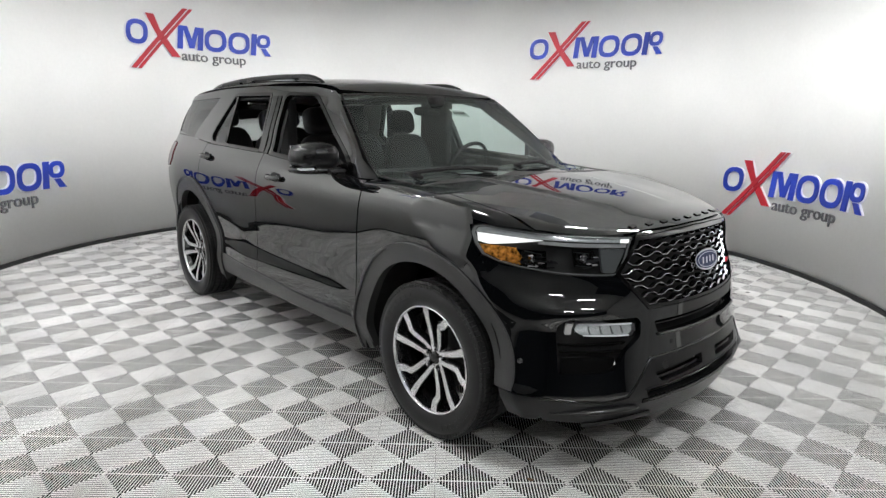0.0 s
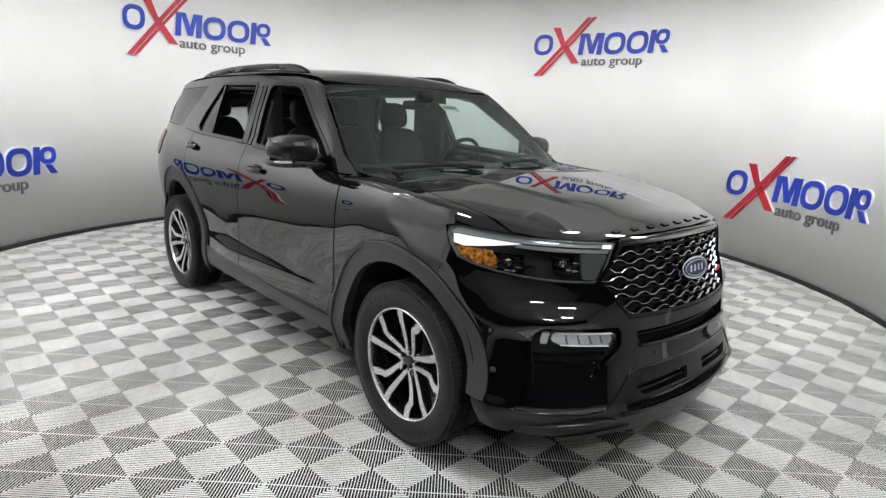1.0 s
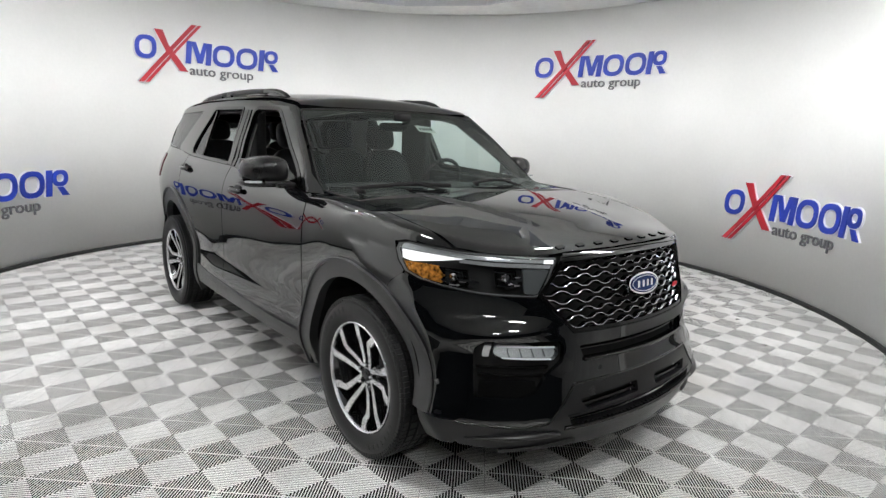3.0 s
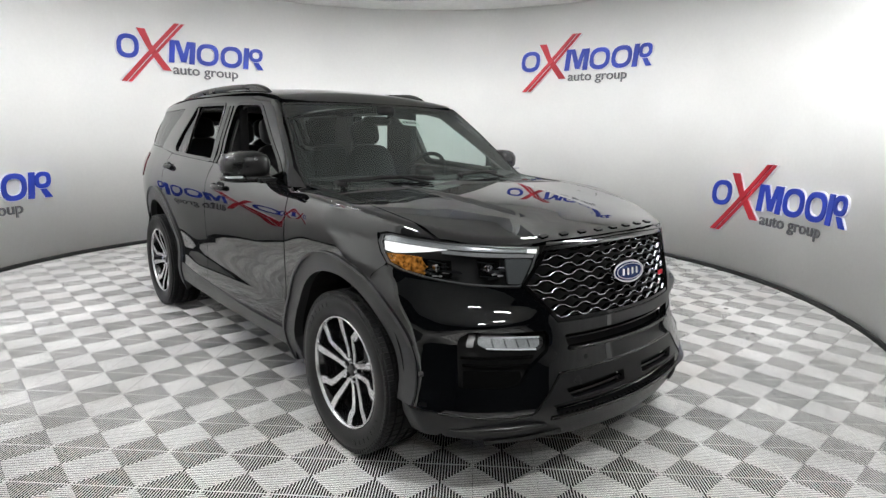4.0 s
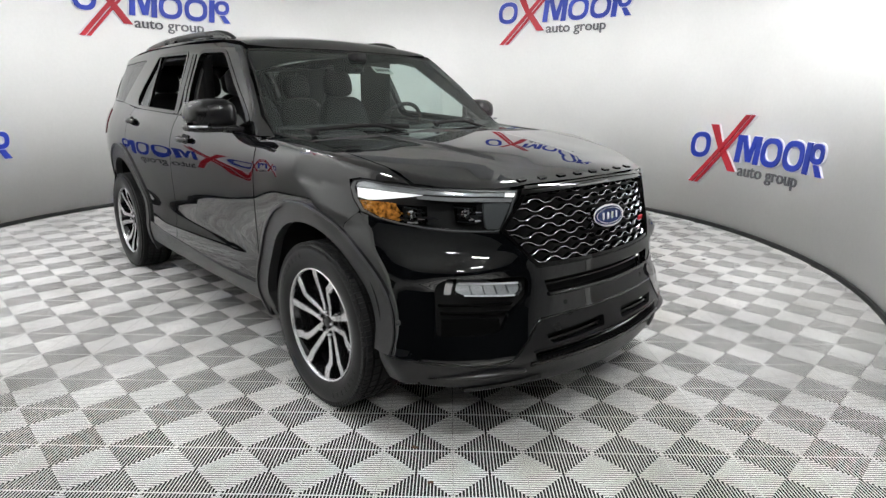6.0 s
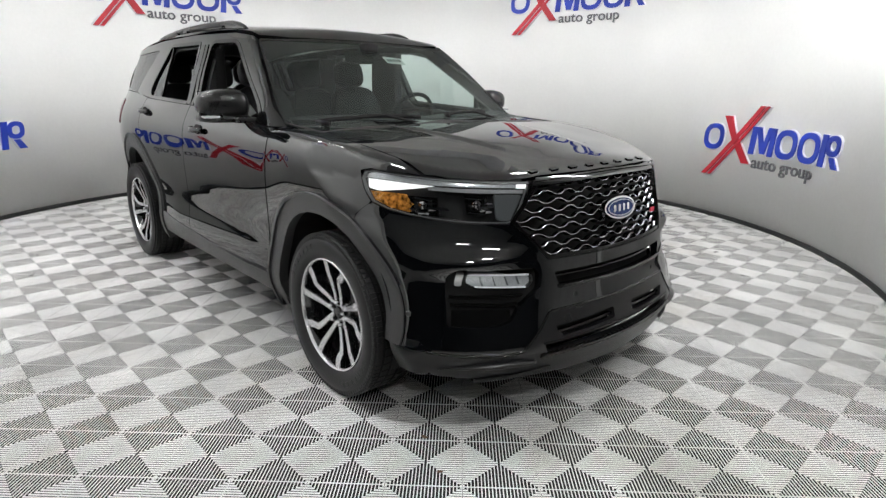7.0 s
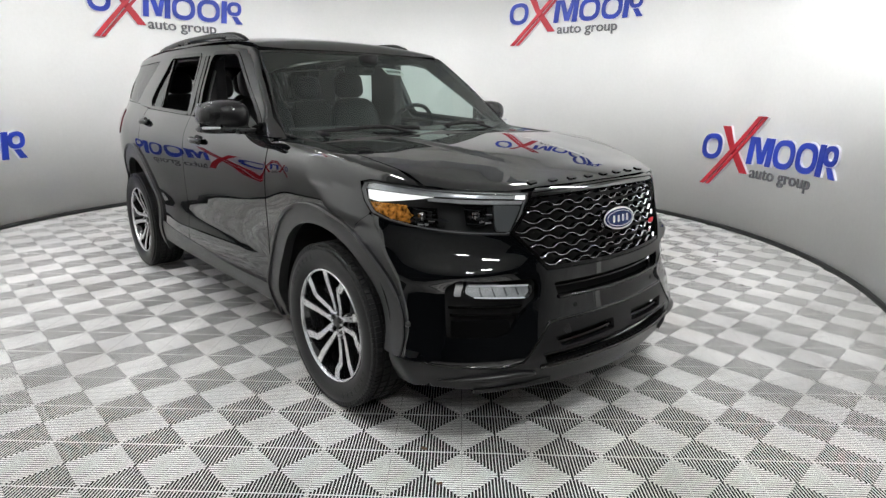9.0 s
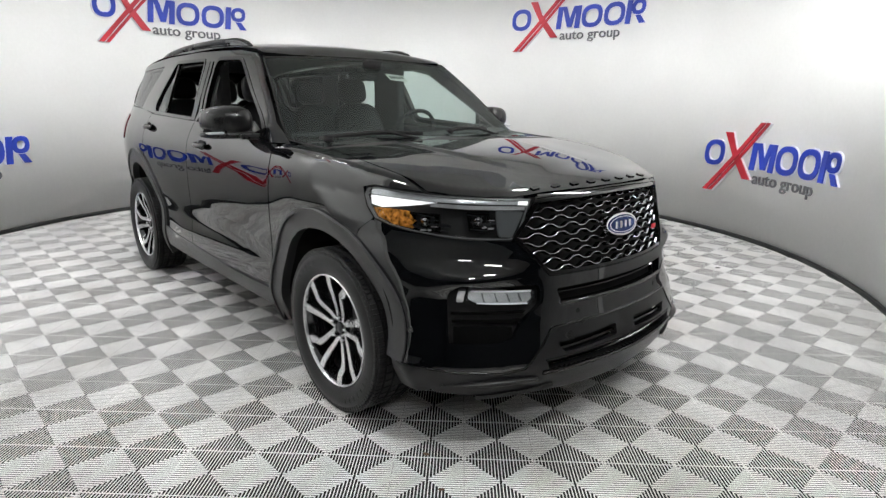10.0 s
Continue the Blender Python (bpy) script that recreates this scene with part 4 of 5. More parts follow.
# ---- mirrors and handles ----
for s in (1, -1):
    mx, my = (0.635, 1.04) if s < 0 else (0.60, 1.005)
    bm = bmesh.new()
    blob(bm, (0, 0, 0), (0.095, 0.120, 0.080), 0.72, 36, 20)
    for v in bm.verts:
        t = v.co.y / 0.125
        v.co.x += -0.03 * t
        v.co.z *= 1 - 0.10 * t
        if v.co.z < -0.03:
            v.co.z = -0.03 + (v.co.z + 0.03) * 0.75
    bmesh.ops.transform(bm, matrix=Matrix.Translation((mx, s * my, 1.306)) @ Matrix.Diagonal((1, s, 1, 1)), verts=bm.verts)
    mir = part("wing_mirror", bm, CAP, suv, smooth=True)
    bm = bmesh.new()
    blob(bm, (0, 0, 0), (0.088, 0.128, 0.022), 0.6, 32, 12)
    for v in bm.verts:
        v.co.x += -0.03 * v.co.y / 0.125
    bmesh.ops.transform(bm, matrix=Matrix.Translation((mx, s * (my - 0.003), 1.238)) @ Matrix.Diagonal((1, s, 1, 1)), verts=bm.verts)
    part("mirror_base", bm, CAP, mir, smooth=True)
    bm = bmesh.new()
    box(bm, 0.60, 0.76, -1.01 if s < 0 else 0.88, -0.88 if s < 0 else 0.97, 1.216, 1.244, bevel=0.01)
    part("mirror_arm", bm, CAP, mir)
    bm = bmesh.new()
    blob(bm, (mx + 0.048, s * (my + 0.078), 1.248), (0.034, 0.044, 0.008), 0.6)
    part("turn_signal", bm, DRL, mir, "clear turn signal strip", smooth=True)
    bm = bmesh.new()
    box(bm, mx - 0.095, mx - 0.089, s * my - 0.09, s * my + 0.09, 1.255, 1.365, bevel=0.002)
    part("mirror_glass", bm, CHROME, mir)
    for hx, hz in ((0.02, 1.135), (-1.15, 1.20)):
        P, N = on_side(np.array([[hx, hz]]))
        y = float(P[0][1])
        # a flat dark blob stands in for the shaded hollow behind the handle
        bm = bmesh.new()
        blob(bm, (hx, s * -y, hz), (0.055, 0.006, 0.036), 0.8)
        door = (front_doors if hx > -0.5 else rear_doors)[0 if s < 0 else 1]
        part("handle_shade", bm, DARK, door, smooth=True)
        bm = bmesh.new()
        tube(bm, [(hx + 0.085 - 0.17 * k / 12, s * (-y + 0.004 + 0.034 * math.sin(math.pi * min(1, max(0, k / 12))) ** 0.5), hz + 0.004) for k in range(13)], 0.013, 10, 1.3)
        part("door_handle", bm, PAINT, door, smooth=True)

# ---- headlamps ----
for s in (1, -1):
    hl = headlamps[s]
    sp = lambda lp: [(s * y, z) for y, z in lp]
    panel("light_guide", [sp([(0.476, 1.045), (0.583, 1.049), (0.686, 1.053), (0.771, 1.057), (0.840, 1.065), (0.876, 1.073), (0.887, 1.068), (0.895, 1.050), (0.835, 1.044), (0.77, 1.038), (0.686, 1.035), (0.583, 1.033), (0.482, 1.030)])], back(on_front, 0.008), DRL, hl, 0.02, 0.02, label="clear daytime light strip")
    panel("guide_step", [sp([(0.487, 1.024), (0.583, 1.027), (0.69, 1.029), (0.78, 1.032), (0.78, 1.018), (0.69, 1.013), (0.583, 1.011), (0.493, 1.009)])], back(on_front, 0.014), SILVER, hl, 0.02, 0.02)
    panel("light_guide_end", [sp([(0.476, 1.045), (0.515, 1.0465), (0.519, 1.030), (0.482, 1.028)])], back(on_front, 0.0065), LITLAMP, hl, 0.02, 0.004)
    panel("light_guide_end", [sp([(0.765, 1.035), (0.835, 1.041), (0.893, 1.047), (0.898, 1.010), (0.882, 1.002), (0.850, 1.010), (0.80, 1.024)])], back(on_front, 0.012), LITLAMP, hl, 0.02, 0.02, label="lit white inner lamp block")
    for k in range(26):
        # small bright facets round the two projectors, scattered at random to add glints
        y = (0.80 if k % 2 else 0.655) + random.uniform(-0.045, 0.03)
        z = 0.958 + random.uniform(-0.035, 0.035)
        wy, wz = random.uniform(0.003, 0.012), random.uniform(0.0015, 0.005)
        panel("reflector_facet", [sp([(y - wy, z - wz * 0.4), (y + wy, z - wz), (y + wy * 0.8, z + wz), (y - wy, z + wz * 0.6)])], back(on_front, 0.019 + 0.00012 * k), CHROME if k % 3 else SILVER, hl, 0.02, 0.006)
    for k in range(4):
        q = 0.872 - 0.012 * k
        panel("reflector_rib", [sp([(q, 0.982 - 0.002 * k), (q + 0.004, 0.980 - 0.002 * k), (q - 0.004, 0.936 - 0.003 * k), (q - 0.008, 0.938 - 0.003 * k)])], back(on_front, 0.0135), AMBER, hl, 0.02, 0.004)
    panel("amber_reflector", [sp([(0.898, 0.998), (0.895, 0.964), (0.870, 0.940), (0.836, 0.929), (0.822, 0.957), (0.832, 0.996), (0.850, 0.998)])], back(on_front, 0.016), AMBER, hl, 0.02, 0.02, label="amber side reflector")
    panel("lamp_plate", [rounded(sp([(0.497, 1.004), (0.60, 1.007), (0.596, 0.906), (0.548, 0.904)]), 0.012)], back(on_front, 0.012), GREYPLATE, hl, 0.02, 0.02)
    for y, z in ((0.80, 0.955), (0.655, 0.965)):
        P, N = on_front(np.array([[s * y, z]]))
        c = P[0] - N[0] * 0.035
        bm = bmesh.new()
        blob(bm, tuple(c), (0.018, 0.022, 0.022), 0.7)
        part("projector_lens", bm, CHROME, hl, "round projector lens", smooth=True)
        panel("projector_frame", [sp([(y - 0.036, z + 0.036), (y + 0.036, z + 0.036), (y + 0.033, z - 0.036), (y - 0.033, z - 0.036)]), sp([(y - 0.024, z + 0.024), (y + 0.024, z + 0.024), (y + 0.022, z - 0.024), (y - 0.022, z - 0.024)])], back(on_front, 0.022), GLOSS, hl, 0.02, 0.02)
        panel("projector_fin", [sp([(y - 0.06, z - 0.004), (y + 0.02, z - 0.004), (y + 0.02, z - 0.010), (y - 0.06, z - 0.010)])], back(on_front, 0.016), CHROME, hl, 0.02, 0.01)

    for y0, z0, y1, z1 in ((0.815, 0.985, 0.775, 0.975), (0.83, 0.945, 0.80, 0.928), (0.77, 0.945, 0.735, 0.942), (0.69, 0.992, 0.64, 0.985), (0.685, 0.935, 0.63, 0.930), (0.645, 0.955, 0.62, 0.952)):
        panel("reflector_strip", [sp([(y0, z0 + 0.003), (y1, z1 + 0.002), (y1, z1 - 0.002), (y0, z0 - 0.003)])], back(on_front, 0.018), CHROME, hl, 0.02, 0.004)

# ---- grille ----
g_in = np.array(grow(grille_o, -0.012))
grille = panel("grille", [grow(grille_o, 0.002), grow(grille_o, -0.012)], on_front, GLOSS, suv, 0.02, 0.03, lift=0.003, label="wavy bright bars in a gloss black frame")
panel("grille_rim", [grow(grille_o, 0.008), grow(grille_o, 0.003)], on_front, GLOSS, grille, 0.02, 0.012, lift=0.006)
per, rowh = 0.112, 0.0335
for r in range(9):
    zr = 0.770 + rowh * r
    ys = np.arange(-0.56, 0.5601, per / 14)
    ph = (ys / per + 0.5 * (r % 2)) % 1.0
    tri = np.abs(ph * 2 - 1)
    zz = zr + 0.0080 * (step(0.18, 0.82, tri) * 2 - 1) + 0.004 * np.cos(ys * 2.2)
    ok = inside(np.c_[ys, zz], [g_in])
    run = []
    for y, z, o in list(zip(ys, zz, ok)) + [(0, 0, False)]:
        if o:
            run.append((y, z))
            continue
        if len(run) > 3:
            P, N = on_front(np.array(run))
            P = P - N * 0.010
            t = 0.0020
            bm = bmesh.new()
            rows = [[bm.verts.new(p + n * d + Vector((0, 0, dz))) for d, dz in ((-0.03, -t * 1.6), (-0.002, -t), (0.001, -t * 0.5), (0.000, t * 0.2), (-0.007, t * 1.6), (-0.03, t * 1.9))] for p, n in zip([Vector(p) for p in P], [Vector(n) for n in N])]
            for a, b in zip(rows, rows[1:]):
                for k in range(5):
                    bm.faces.new((a[k], a[k + 1], b[k + 1], b[k]))
            bar_ob = part("grille_bar", bm, GLOSS, grille)
            bar_ob.data.materials.append(GUNMETAL)
            for i, p in enumerate(bar_ob.data.polygons):
                p.material_index = 1 if i % 5 in (1, 2, 3) else 0
        run = []


def oval(a, b, n=40, c=(0, 0)):
    return [(c[0] + a * math.cos(2 * math.pi * i / n), c[1] + b * math.sin(2 * math.pi * i / n)) for i in range(n)]


BADGE = mat("blue_badge_enamel", (0.03, 0.05, 0.15), 0.08, 0.55)
flat_badge = lambda off: (lambda v: (np.c_[2.374 + off - 0.35 * v[:, 0] ** 2 - 0.3 * (v[:, 1] - 0.915), v[:, 0], v[:, 1]], np.tile([0.958, 0, 0.287], (len(v), 1))))
bdg = panel("badge", [oval(0.115, 0.047, c=(0, 0.915))], flat_badge(0.012), CHROME, suv, 0.02, 0.03, label="oval chrome and blue badge")
panel("badge_face", [oval(0.104, 0.039, c=(0, 0.915))], flat_badge(0.0145), BADGE, bdg, 0.02, 0.002)
panel("badge_line", [oval(0.097, 0.0335, c=(0, 0.915)), oval(0.093, 0.0305, c=(0, 0.915))], flat_badge(0.0155), CHROME, bdg, 0.02, 0.001)
for k in range(4):
    y = -0.052 + 0.034 * k
    panel("badge_stroke", [rounded([(y - 0.011, 0.901), (y + 0.004, 0.901), (y + 0.013, 0.928), (y - 0.002, 0.930)], 0.005)], flat_badge(0.0155), CHROME, bdg, 0.02, 0.001)
P, N = on_front(np.array([[0.36, 0.85]]))
bm = bmesh.new()
box(bm, -0.005, 0.005, -0.020, 0.020, -0.011, 0.011, Matrix.Translation(P[0] + N[0] * 0.002) @ pose(0, 0, 0, 0, 0, 12), bevel=0.003)
part("small_badge", bm, mat("red_badge", (0.5, 0.02, 0.03), 0.25), suv, "small red and silver badge")
# plain raised blocks where the hood carries its name
for k in range(8):
    y = -0.398 + 0.1145 * k
    x = 2.243 - 0.20 * y * y
    panel("hood_block", [rounded([(x - 0.011, y - 0.022), (x + 0.010, y - 0.022), (x + 0.010, y + 0.022), (x - 0.011, y + 0.022)], 0.003)], on_top, GLOSS, suv, 0.012, 0.007, lift=0.005)

# ---- bumper lamps, slats ----
for s in (1, -1):
    sp = lambda lp: [(s * y, z) for y, z in lp]
    fg = panel("fog_lamp", [rounded(sp([(0.512, 0.692), (0.738, 0.702), (0.742, 0.670), (0.715, 0.657), (0.53, 0.646), (0.508, 0.665)]), 0.010)], back(on_front, 0.020), DRL, suv, 0.02, 0.03, label="clear narrow bumper lamp")
    for k in range(4):
        y = 0.56 + 0.045 * k
        panel("lamp_cell", [sp([(y, 0.690), (y + 0.005, 0.690), (y - 0.004, 0.657), (y - 0.010, 0.657)])], back(on_front, 0.016), GREYPLATE, fg, 0.02, 0.01)
    panel("fog_lens", [rounded(sp([(0.502, 0.698), (0.742, 0.708), (0.748, 0.670), (0.717, 0.652), (0.524, 0.640), (0.498, 0.665)]), 0.010)], back(on_front, 0.008), CLEAR, fg, 0.02, 0.02).visible_shadow = False
    panel("lamp_strip", [sp([(0.512, 0.697), (0.735, 0.706), (0.737, 0.700), (0.512, 0.690)])], back(on_front, 0.0095), WHITE_PLASTIC, fg, 0.02, 0.006)
    panel("lamp_strip", [sp([(0.530, 0.648), (0.715, 0.659), (0.715, 0.654), (0.530, 0.642)])], back(on_front, 0.0095), WHITE_PLASTIC, fg, 0.02, 0.006)
    panel("side_cell", [rounded(sp([(0.750, 0.703), (0.772, 0.704), (0.776, 0.66), (0.755, 0.66)]), 0.006)], back(on_front, 0.012), SILVER, fg, 0.02, 0.02)
    for k in range(2):
        panel("recess_fin", [sp([(0.53 + 0.02 * k, 0.612 - 0.032 * k), (0.80, 0.622 - 0.03 * k), (0.80, 0.613 - 0.03 * k), (0.54 + 0.02 * k, 0.602 - 0.032 * k)])], back(on_front, 0.035), GLOSS, suv, 0.02, 0.02)
    panel("recess_scoop", [sp([(0.60, 0.558), (0.66, 0.566), (0.80, 0.566), (0.812, 0.502), (0.66, 0.494), (0.60, 0.512)])], back(on_front, 0.020), GLOSS, suv, 0.02, 0.02)
    panel("vent_fin", [sp([(0.075, 0.464), (0.40, 0.449), (0.40, 0.441), (0.075, 0.455)])], back(on_front, 0.012), GLOSS, suv, 0.02, 0.02)
    panel("park_sensor", [oval(0.010, 0.010, 16, (s * 0.30, 0.585))], on_front, GLOSS, suv, 0.02, 0.004, lift=0.001)
    P, N = on_side(np.array([[2.035, 0.54]]))
    bm = bmesh.new()
    lathe(bm, [(0, 0.004), (0.009, 0.004), (0.011, 0.0), (0.011, -0.01)], n=16, at=(2.035, 0, 0.54))
    bmesh.ops.transform(bm, matrix=Matrix.Translation((0, s * (-P[0][1] + 0.012), 0)) @ Matrix.Diagonal((1, s, 1, 1)), verts=bm.verts)
    part("park_sensor", bm, MATTE, suv)
panel("slot_lip", [[(-0.388, 0.640), (0.388, 0.640), (0.388, 0.630), (-0.388, 0.630)]], on_front, GLOSS, suv, 0.03, 0.03, lift=0.006)
panel("slot_fin", [[(-0.39, 0.675), (0.39, 0.675), (0.39, 0.668), (-0.39, 0.668)]], back(on_front, 0.025), GLOSS, suv, 0.03, 0.02)
panel("lip_strip", [[(-0.485, 0.414), (-0.2, 0.421), (0.2, 0.421), (0.485, 0.414), (0.485, 0.407), (0.2, 0.414), (-0.2, 0.414), (-0.485, 0.407)]], on_front, GLOSS, suv, 0.03, 0.02, lift=0.004)
panel("lip_strip", [[(-0.50, 0.370), (0.50, 0.370), (0.50, 0.352), (-0.50, 0.352)]], on_front, GLOSS, suv, 0.03, 0.02, lift=0.006)
for zz, yy0, nm in ((0.631, 0.385, "slot_edge"), (0.362, 0.50, "lip_edge")):
    yy = np.linspace(-yy0, yy0, 40)
    P, N = on_front(np.c_[yy, np.full(40, zz)])
    bm = bmesh.new()
    tube(bm, [tuple(p + n * 0.006) for p, n in zip(P, N)], 0.007, 10)
    part(nm, bm, GLOSS, suv, smooth=True)
ridge = low_o + neg(low_o[::-1])
yy = np.linspace(-0.895, 0.895, 80)
P, N = on_front(np.c_[yy, np.interp(yy, [p[0] for p in ridge], [p[1] for p in ridge])])
bm = bmesh.new()
tube(bm, [tuple(p + n * 0.0005) for p, n in zip(P, N)], 0.0055, 8)
part("bumper_ridge", bm, GLOSS, suv, smooth=True)
for sg in (-1, 1):
    # a step that turns its face up, and the toothed rubber lip below it
    yy = np.linspace(0.52, 0.86, 26)
    zz = np.interp(yy, (0.52, 0.62, 0.74, 0.86), (0.338, 0.348, 0.345, 0.335))
    P, N = on_front(np.c_[sg * yy, zz])
    bm = bmesh.new()
    tube(bm, [tuple(p + n * 0.002) for p, n in zip(P, N)], [0.004 + 0.024 * math.sin(math.pi * min(1, 0.12 + k / 26)) for k in range(26)], 12, 0.55)
    part("chin_step", bm, CHIN, suv, smooth=True)
    bm = bmesh.new()
    for k in range(44):
        y = sg * (0.44 + 0.30 * k / 43)
        P, N = on_front(np.array([[y, 0.292 - 0.012 * (k / 43)]]))
        box(bm, -0.006, 0.008, -0.0022, 0.0022, -0.008, 0.008, Matrix.Translation(P[0] + N[0] * 0.006) @ pose(0, 0, 0, 0, 0, -sg * 35))
    tagged(part("lip_teeth", bm, SEAL, suv), kind="stuff")

# ---- inside ----
bm = bmesh.new()
box(bm, 0.42, 1.02, -0.74, 0.74, 0.80, 1.135, bevel=0.05)
dash = part("dashboard", bm, TRIM, suv, smooth=False)
bm = bmesh.new()
blob(bm, (0.50, 0.42, 1.14), (0.14, 0.20, 0.06), 0.6)
part("instrument_hood", bm, TRIM, dash, smooth=True)
bm = bmesh.new()
box(bm, 0.42, 0.44, -0.14, 0.14, 1.05, 1.20, pose(0, 0, 0, 0, 0, 0), bevel=0.006)
part("screen", bm, GLOSS, dash)
bm = bmesh.new()
prof = [(0.185 + 0.014 * math.cos(2 * math.pi * i / 10), 0.014 * math.sin(2 * math.pi * i / 10)) for i in range(10)]
lathe(bm, prof, axis="x", n=48, close=True)
box(bm, -0.02, 0.03, -0.06, 0.06, -0.05, 0.05, bevel=0.015)
box(bm, -0.008, 0.008, -0.18, 0.18, -0.018, 0.012, bevel=0.004)
bmesh.ops.transform(bm, matrix=pose(0.36, 0.43, 1.185, 0, 24, 0), verts=bm.verts)
part("steering_wheel", bm, LEATHER, suv, smooth=True)


def seat(x, y, z, wide=0.25, tall=0.62):
    """A leather seat with its headrest, part of the car."""
    bm = bmesh.new()
    blob(bm, (0.0, 0, 0.10), (0.27, wide, 0.09), 0.5)
    cush = part("seat", bm, LEATHER, suv, smooth=True)
    cush.matrix_basis = pose(x, y, z)
    bm = bmesh.new()
    blob(bm, (0, 0, tall / 2), (0.07, wide * 0.98, tall / 2), 0.45, 32, 20)
    for v in bm.verts:
        t = v.co.z / tall
        v.co.y *= 1 - 0.22 * t * t
        v.co.x += 0.03 * (abs(v.co.y) / wide) ** 2
    bmesh.ops.transform(bm, matrix=pose(-0.27, 0, 0.10, 0, -14, 0), verts=bm.verts)
    part("backrest", bm, LEATHER, cush, smooth=True)
    bm = bmesh.new()
    blob(bm, (0, 0, 0), (0.055, 0.125, 0.10), 0.6)
    bmesh.ops.transform(bm, matrix=pose(-0.27 - 0.24 * (tall + 0.15), 0, 0.20 + tall * 0.97, 0, -14, 0), verts=bm.verts)
    part("headrest", bm, LEATHER, cush, smooth=True)
    for d in (-0.05, 0.05):
        bm = bmesh.new()
        tube(bm, [(-0.27 - 0.24 * (tall - 0.02), d, 0.05 + tall * 0.97), (-0.27 - 0.24 * (tall + 0.08), d, 0.14 + tall * 0.97)], 0.007, 8)
        part("headrest_post", bm, CHROME, cush)
    return cush


for x, y, z, w, t in ((0.05, -0.37, 0.63, 0.25, 0.68), (0.05, 0.41, 0.63, 0.25, 0.68), (-0.62, -0.40, 0.68, 0.25, 0.61), (-0.62, 0.40, 0.68, 0.25, 0.61), (-1.75, -0.33, 0.70, 0.24, 0.62), (-1.75, 0.33, 0.70, 0.24, 0.62)):
    seat(x, y, z, w, t)
bm = bmesh.new()
box(bm, -0.5, 0.45, -0.13, 0.13, 0.5, 0.86, bevel=0.03)
part("centre_console", bm, TRIM, suv)
bm = bmesh.new()
blob(bm, (0.42, -0.03, 1.572), (0.02, 0.11, 0.03), 0.5)
mir = part("rear_view_mirror", bm, GLOSS, suv, smooth=True)
bm = bmesh.new()
blob(bm, (0.47, 0.0, 1.64), (0.05, 0.06, 0.03), 0.6)
part("sensor_housing", bm, TRIM, mir, smooth=True)
STICKER = mat("white_sticker", (0.75, 0.78, 0.74), 0.5, grain=0.04)
sticker = panel("stock_sticker", [[(0.06, 1.555), (0.20, 1.545), (0.20, 1.585), (0.06, 1.595)]], back(on_screen, 0.006), STICKER, suv, 0.03, 0.001, label="white sticker on windscreen")
for k in range(5):
    y = 0.075 + 0.023 * k
    panel("sticker_bar", [[(y, 1.562), (y + 0.014, 1.561), (y + 0.014, 1.578), (y, 1.579)]], back(on_screen, 0.0045), DARK, sticker, 0.03, 0.0005)


# ---- floor tiles: ribbed squares, the ribs turning at the diagonals ----
PITCH, TURN_T, OX, OY = 0.2860, 47.0, 2.225, -0.765


def tile_mesh():
    """One open-ribbed tile centred on the origin, its top at z = 0: verts and faces."""
    V, F = [], []

    def prism(poly, z0, z1):
        k, n = len(V), len(poly)
        V.extend([(x, y, z1) for x, y in poly] + [(x, y, z0) for x, y in poly])
        F.append(tuple(range(k, k + n)))
        for i in range(n):
            j = (i + 1) % n
            F.append((k + i, k + n + i, k + n + j, k + j))
    h = PITCH / 2 - 0.0009
    N = 22
    sp = PITCH / N
    for r in range(4):
        a = r * math.pi / 2
        # unequal rib widths put the light and dark look of the diamonds into the shape
        w = 0.0018 if r % 2 == 0 else 0.0032
        c, s = round(math.cos(a)), round(math.sin(a))

        def q(pts):
            return [(c * x - s * y, s * x + c * y) for x, y in pts]
        prism(q([(-h, -h), (h, -h), (h - 0.0008, -h + 0.0008), (-h + 0.0008, -h + 0.0008)]), -0.0024, -0.0004)
        for i in range(N):
            x = (i - (N - 1) / 2) * sp
            lim = lambda xx: -abs(xx) - 0.0008
            if abs(x) > h - 0.005:
                continue
            pts = [(x - w, -h + 0.0008), (x + w, -h + 0.0008), (x + w, lim(x + w)), (x - w, lim(x - w))]
            if abs(x) < w:
                pts = [(x - w, -h + 0.0008), (x + w, -h + 0.0008), (x + w, lim(w)), (x, lim(0) - 0.001), (x - w, lim(w))]
            if pts[2][1] > pts[1][1] and pts[-1][1] > pts[0][1]:
                prism(q(pts), -0.0024, -0.0002)
    return V, F


def tile_in(x, y):
    """Where tiles lie: in the booth and out through its opening."""
    dx, dy = x - BX, y - BY
    d, a = math.hypot(dx, dy), math.degrees(math.atan2(dy, dx)) % 360
    if d < BR + 0.12:
        return True
    return (A1 - 2 < a < A0 + 362) and d < 5.7


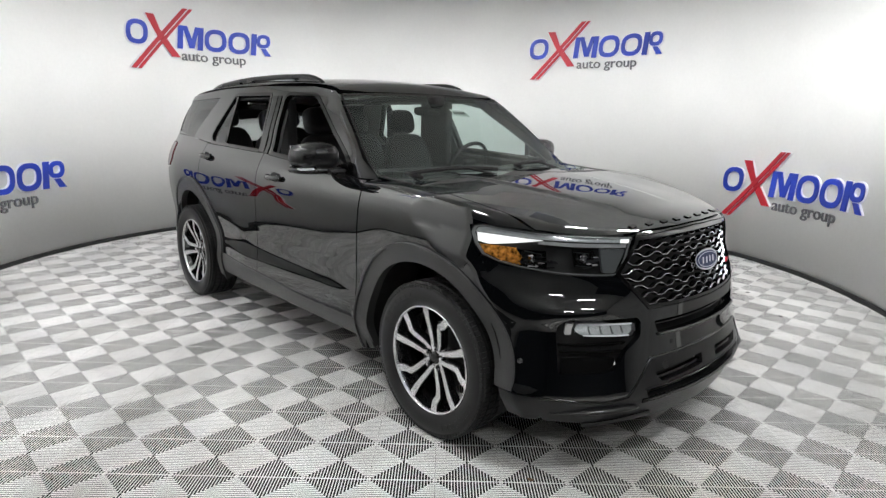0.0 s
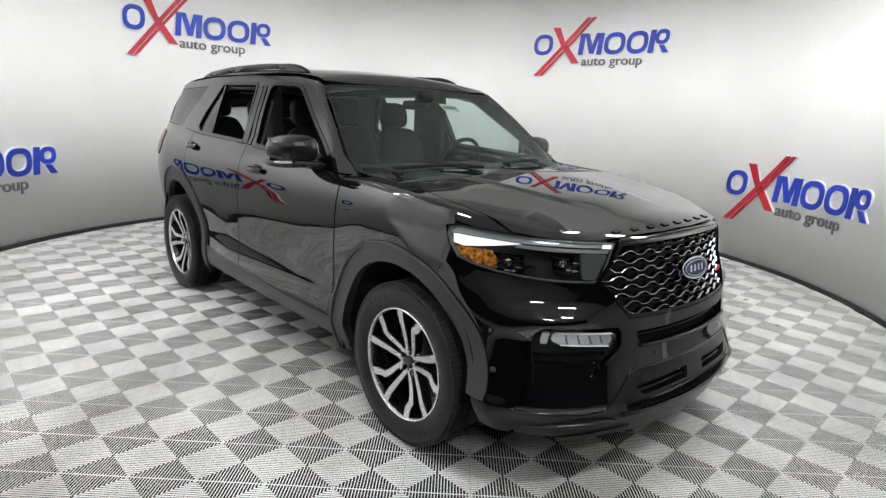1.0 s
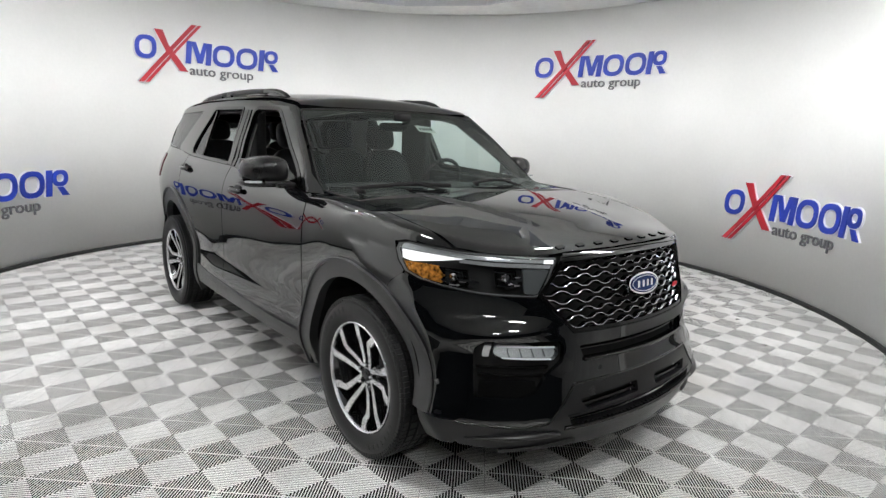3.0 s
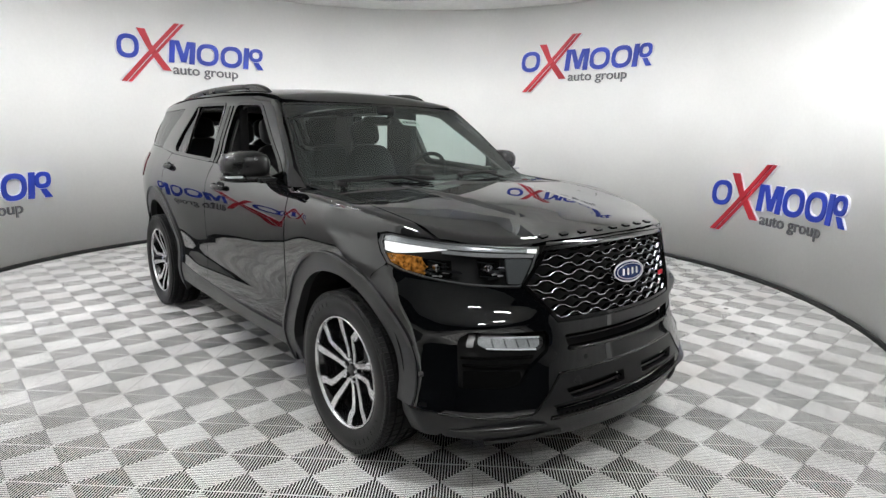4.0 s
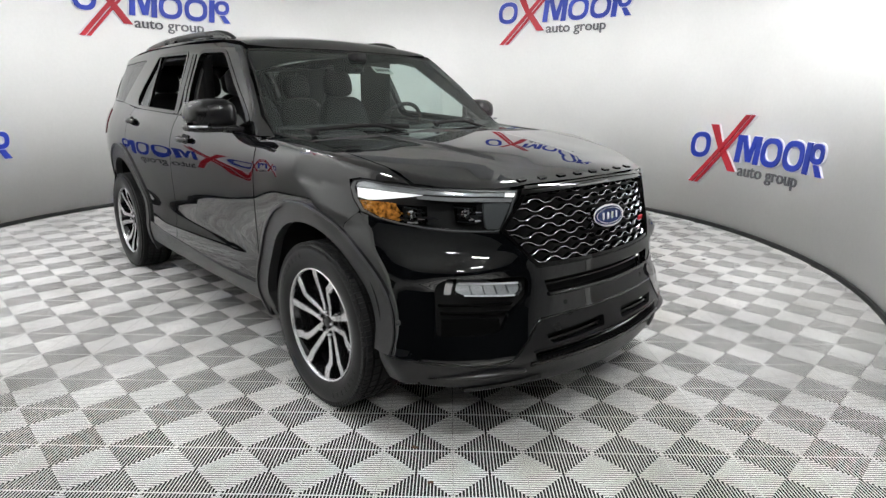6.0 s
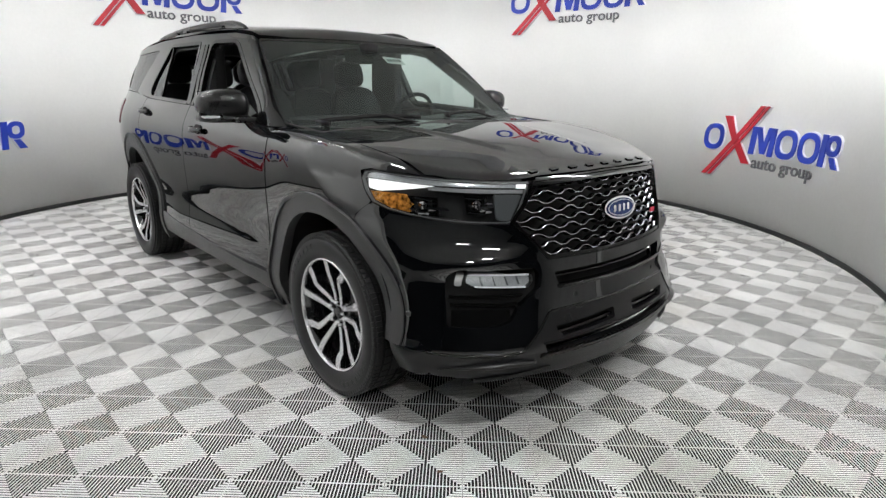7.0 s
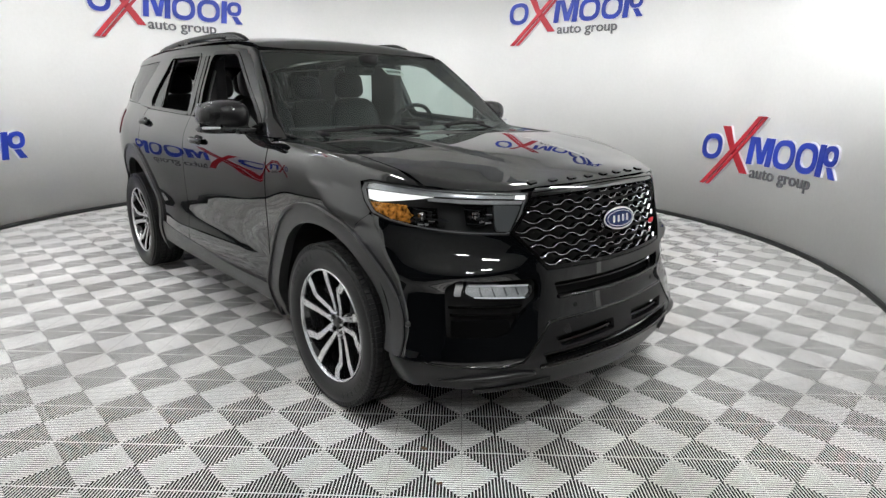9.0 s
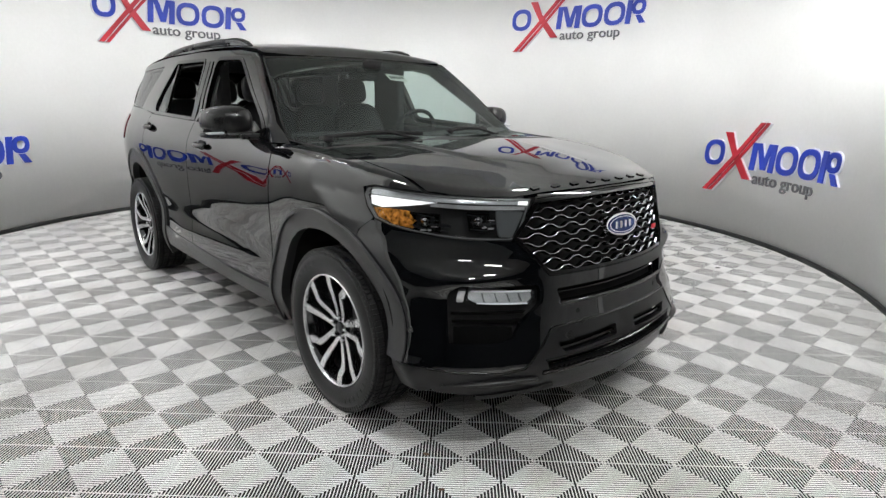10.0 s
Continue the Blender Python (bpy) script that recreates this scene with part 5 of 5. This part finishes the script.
tiles = []
ca, sa = math.cos(radians(TURN_T)), math.sin(radians(TURN_T))
for i in range(-40, 41):
    for j in range(-40, 41):
        u, v = (i + 0.5) * PITCH, (j + 0.5) * PITCH
        x, y = OX + ca * u - sa * v, OY + sa * u + ca * v
        if tile_in(x, y):
            tiles.append((math.hypot(x - 2.3, y + 1.2), x, y))
tiles.sort()
V, F = tile_mesh()
tile_data = bpy.data.meshes.new("floor_tile")
tile_data.from_pydata(V, [], F)
tile_data.materials.append(TILE)
tile_floor = thing("tile_floor", "interlocking ribbed light grey plastic floor tiles, scuffed", "floor", kind="structure")
for d, x, y in tiles[:300]:
    ob = new("floor_tile", tile_data)
    ob.matrix_world = pose(x, y, random.uniform(-0.0003, 0.0002), 0, 0, TURN_T)
    ob.parent = tile_floor
v0 = np.array(V)
R2 = np.array([[ca, sa, 0], [-sa, ca, 0], [0, 0, 1]])
v0 = v0 @ R2
allv, allf = [], []
for k, (d, x, y) in enumerate(tiles[300:]):
    allv.append(v0 + np.array([x, y, random.uniform(-0.0003, 0.0002)]))
    allf += [tuple(a + k * len(V) for a in f) for f in F]
me = bpy.data.meshes.new("far_tiles")
me.from_pydata(np.concatenate(allv).tolist(), [], allf)
tagged(link("far_tiles", me, TILE, tile_floor), kind="stuff")

# ---- small litter on the tiles ----
SCRAP = mat("brown_scrap", (0.10, 0.055, 0.03), 0.8, grain=0.3, scale=200)
GRIT = mat("dark_grit", (0.02, 0.019, 0.018), 0.9, grain=0.3, scale=200)
for x, y, r, m, what in ((2.105, -0.868, 0.016, SCRAP, "small brown dried leaf scrap lying on the tiles"), (2.318, -0.968, 0.013, SCRAP, "small brown dried leaf scrap lying on the tiles"),
                         (2.034, 2.437, 0.022, GRIT, "dark crumb of dirt lying on the tiles"), (1.587, 2.952, 0.022, GRIT, "dark crumb of dirt lying on the tiles"), (-1.433, -1.787, 0.020, GRIT, "dark crumb of dirt lying on the tiles")):
    bm = bmesh.new()
    blob(bm, (0, 0, 0.003), (r, r * 0.55, 0.003), 0.9, 12, 6)
    for v in bm.verts:
        v.co.x += random.uniform(-0.2, 0.2) * r
        v.co.y += random.uniform(-0.2, 0.2) * r
    ob = part("scrap", bm, m)
    ob.matrix_world = pose(x, y, 0.0004, 0, 0, random.uniform(0, 180))
    tagged(ob, what, "litter", "scraps on the floor")
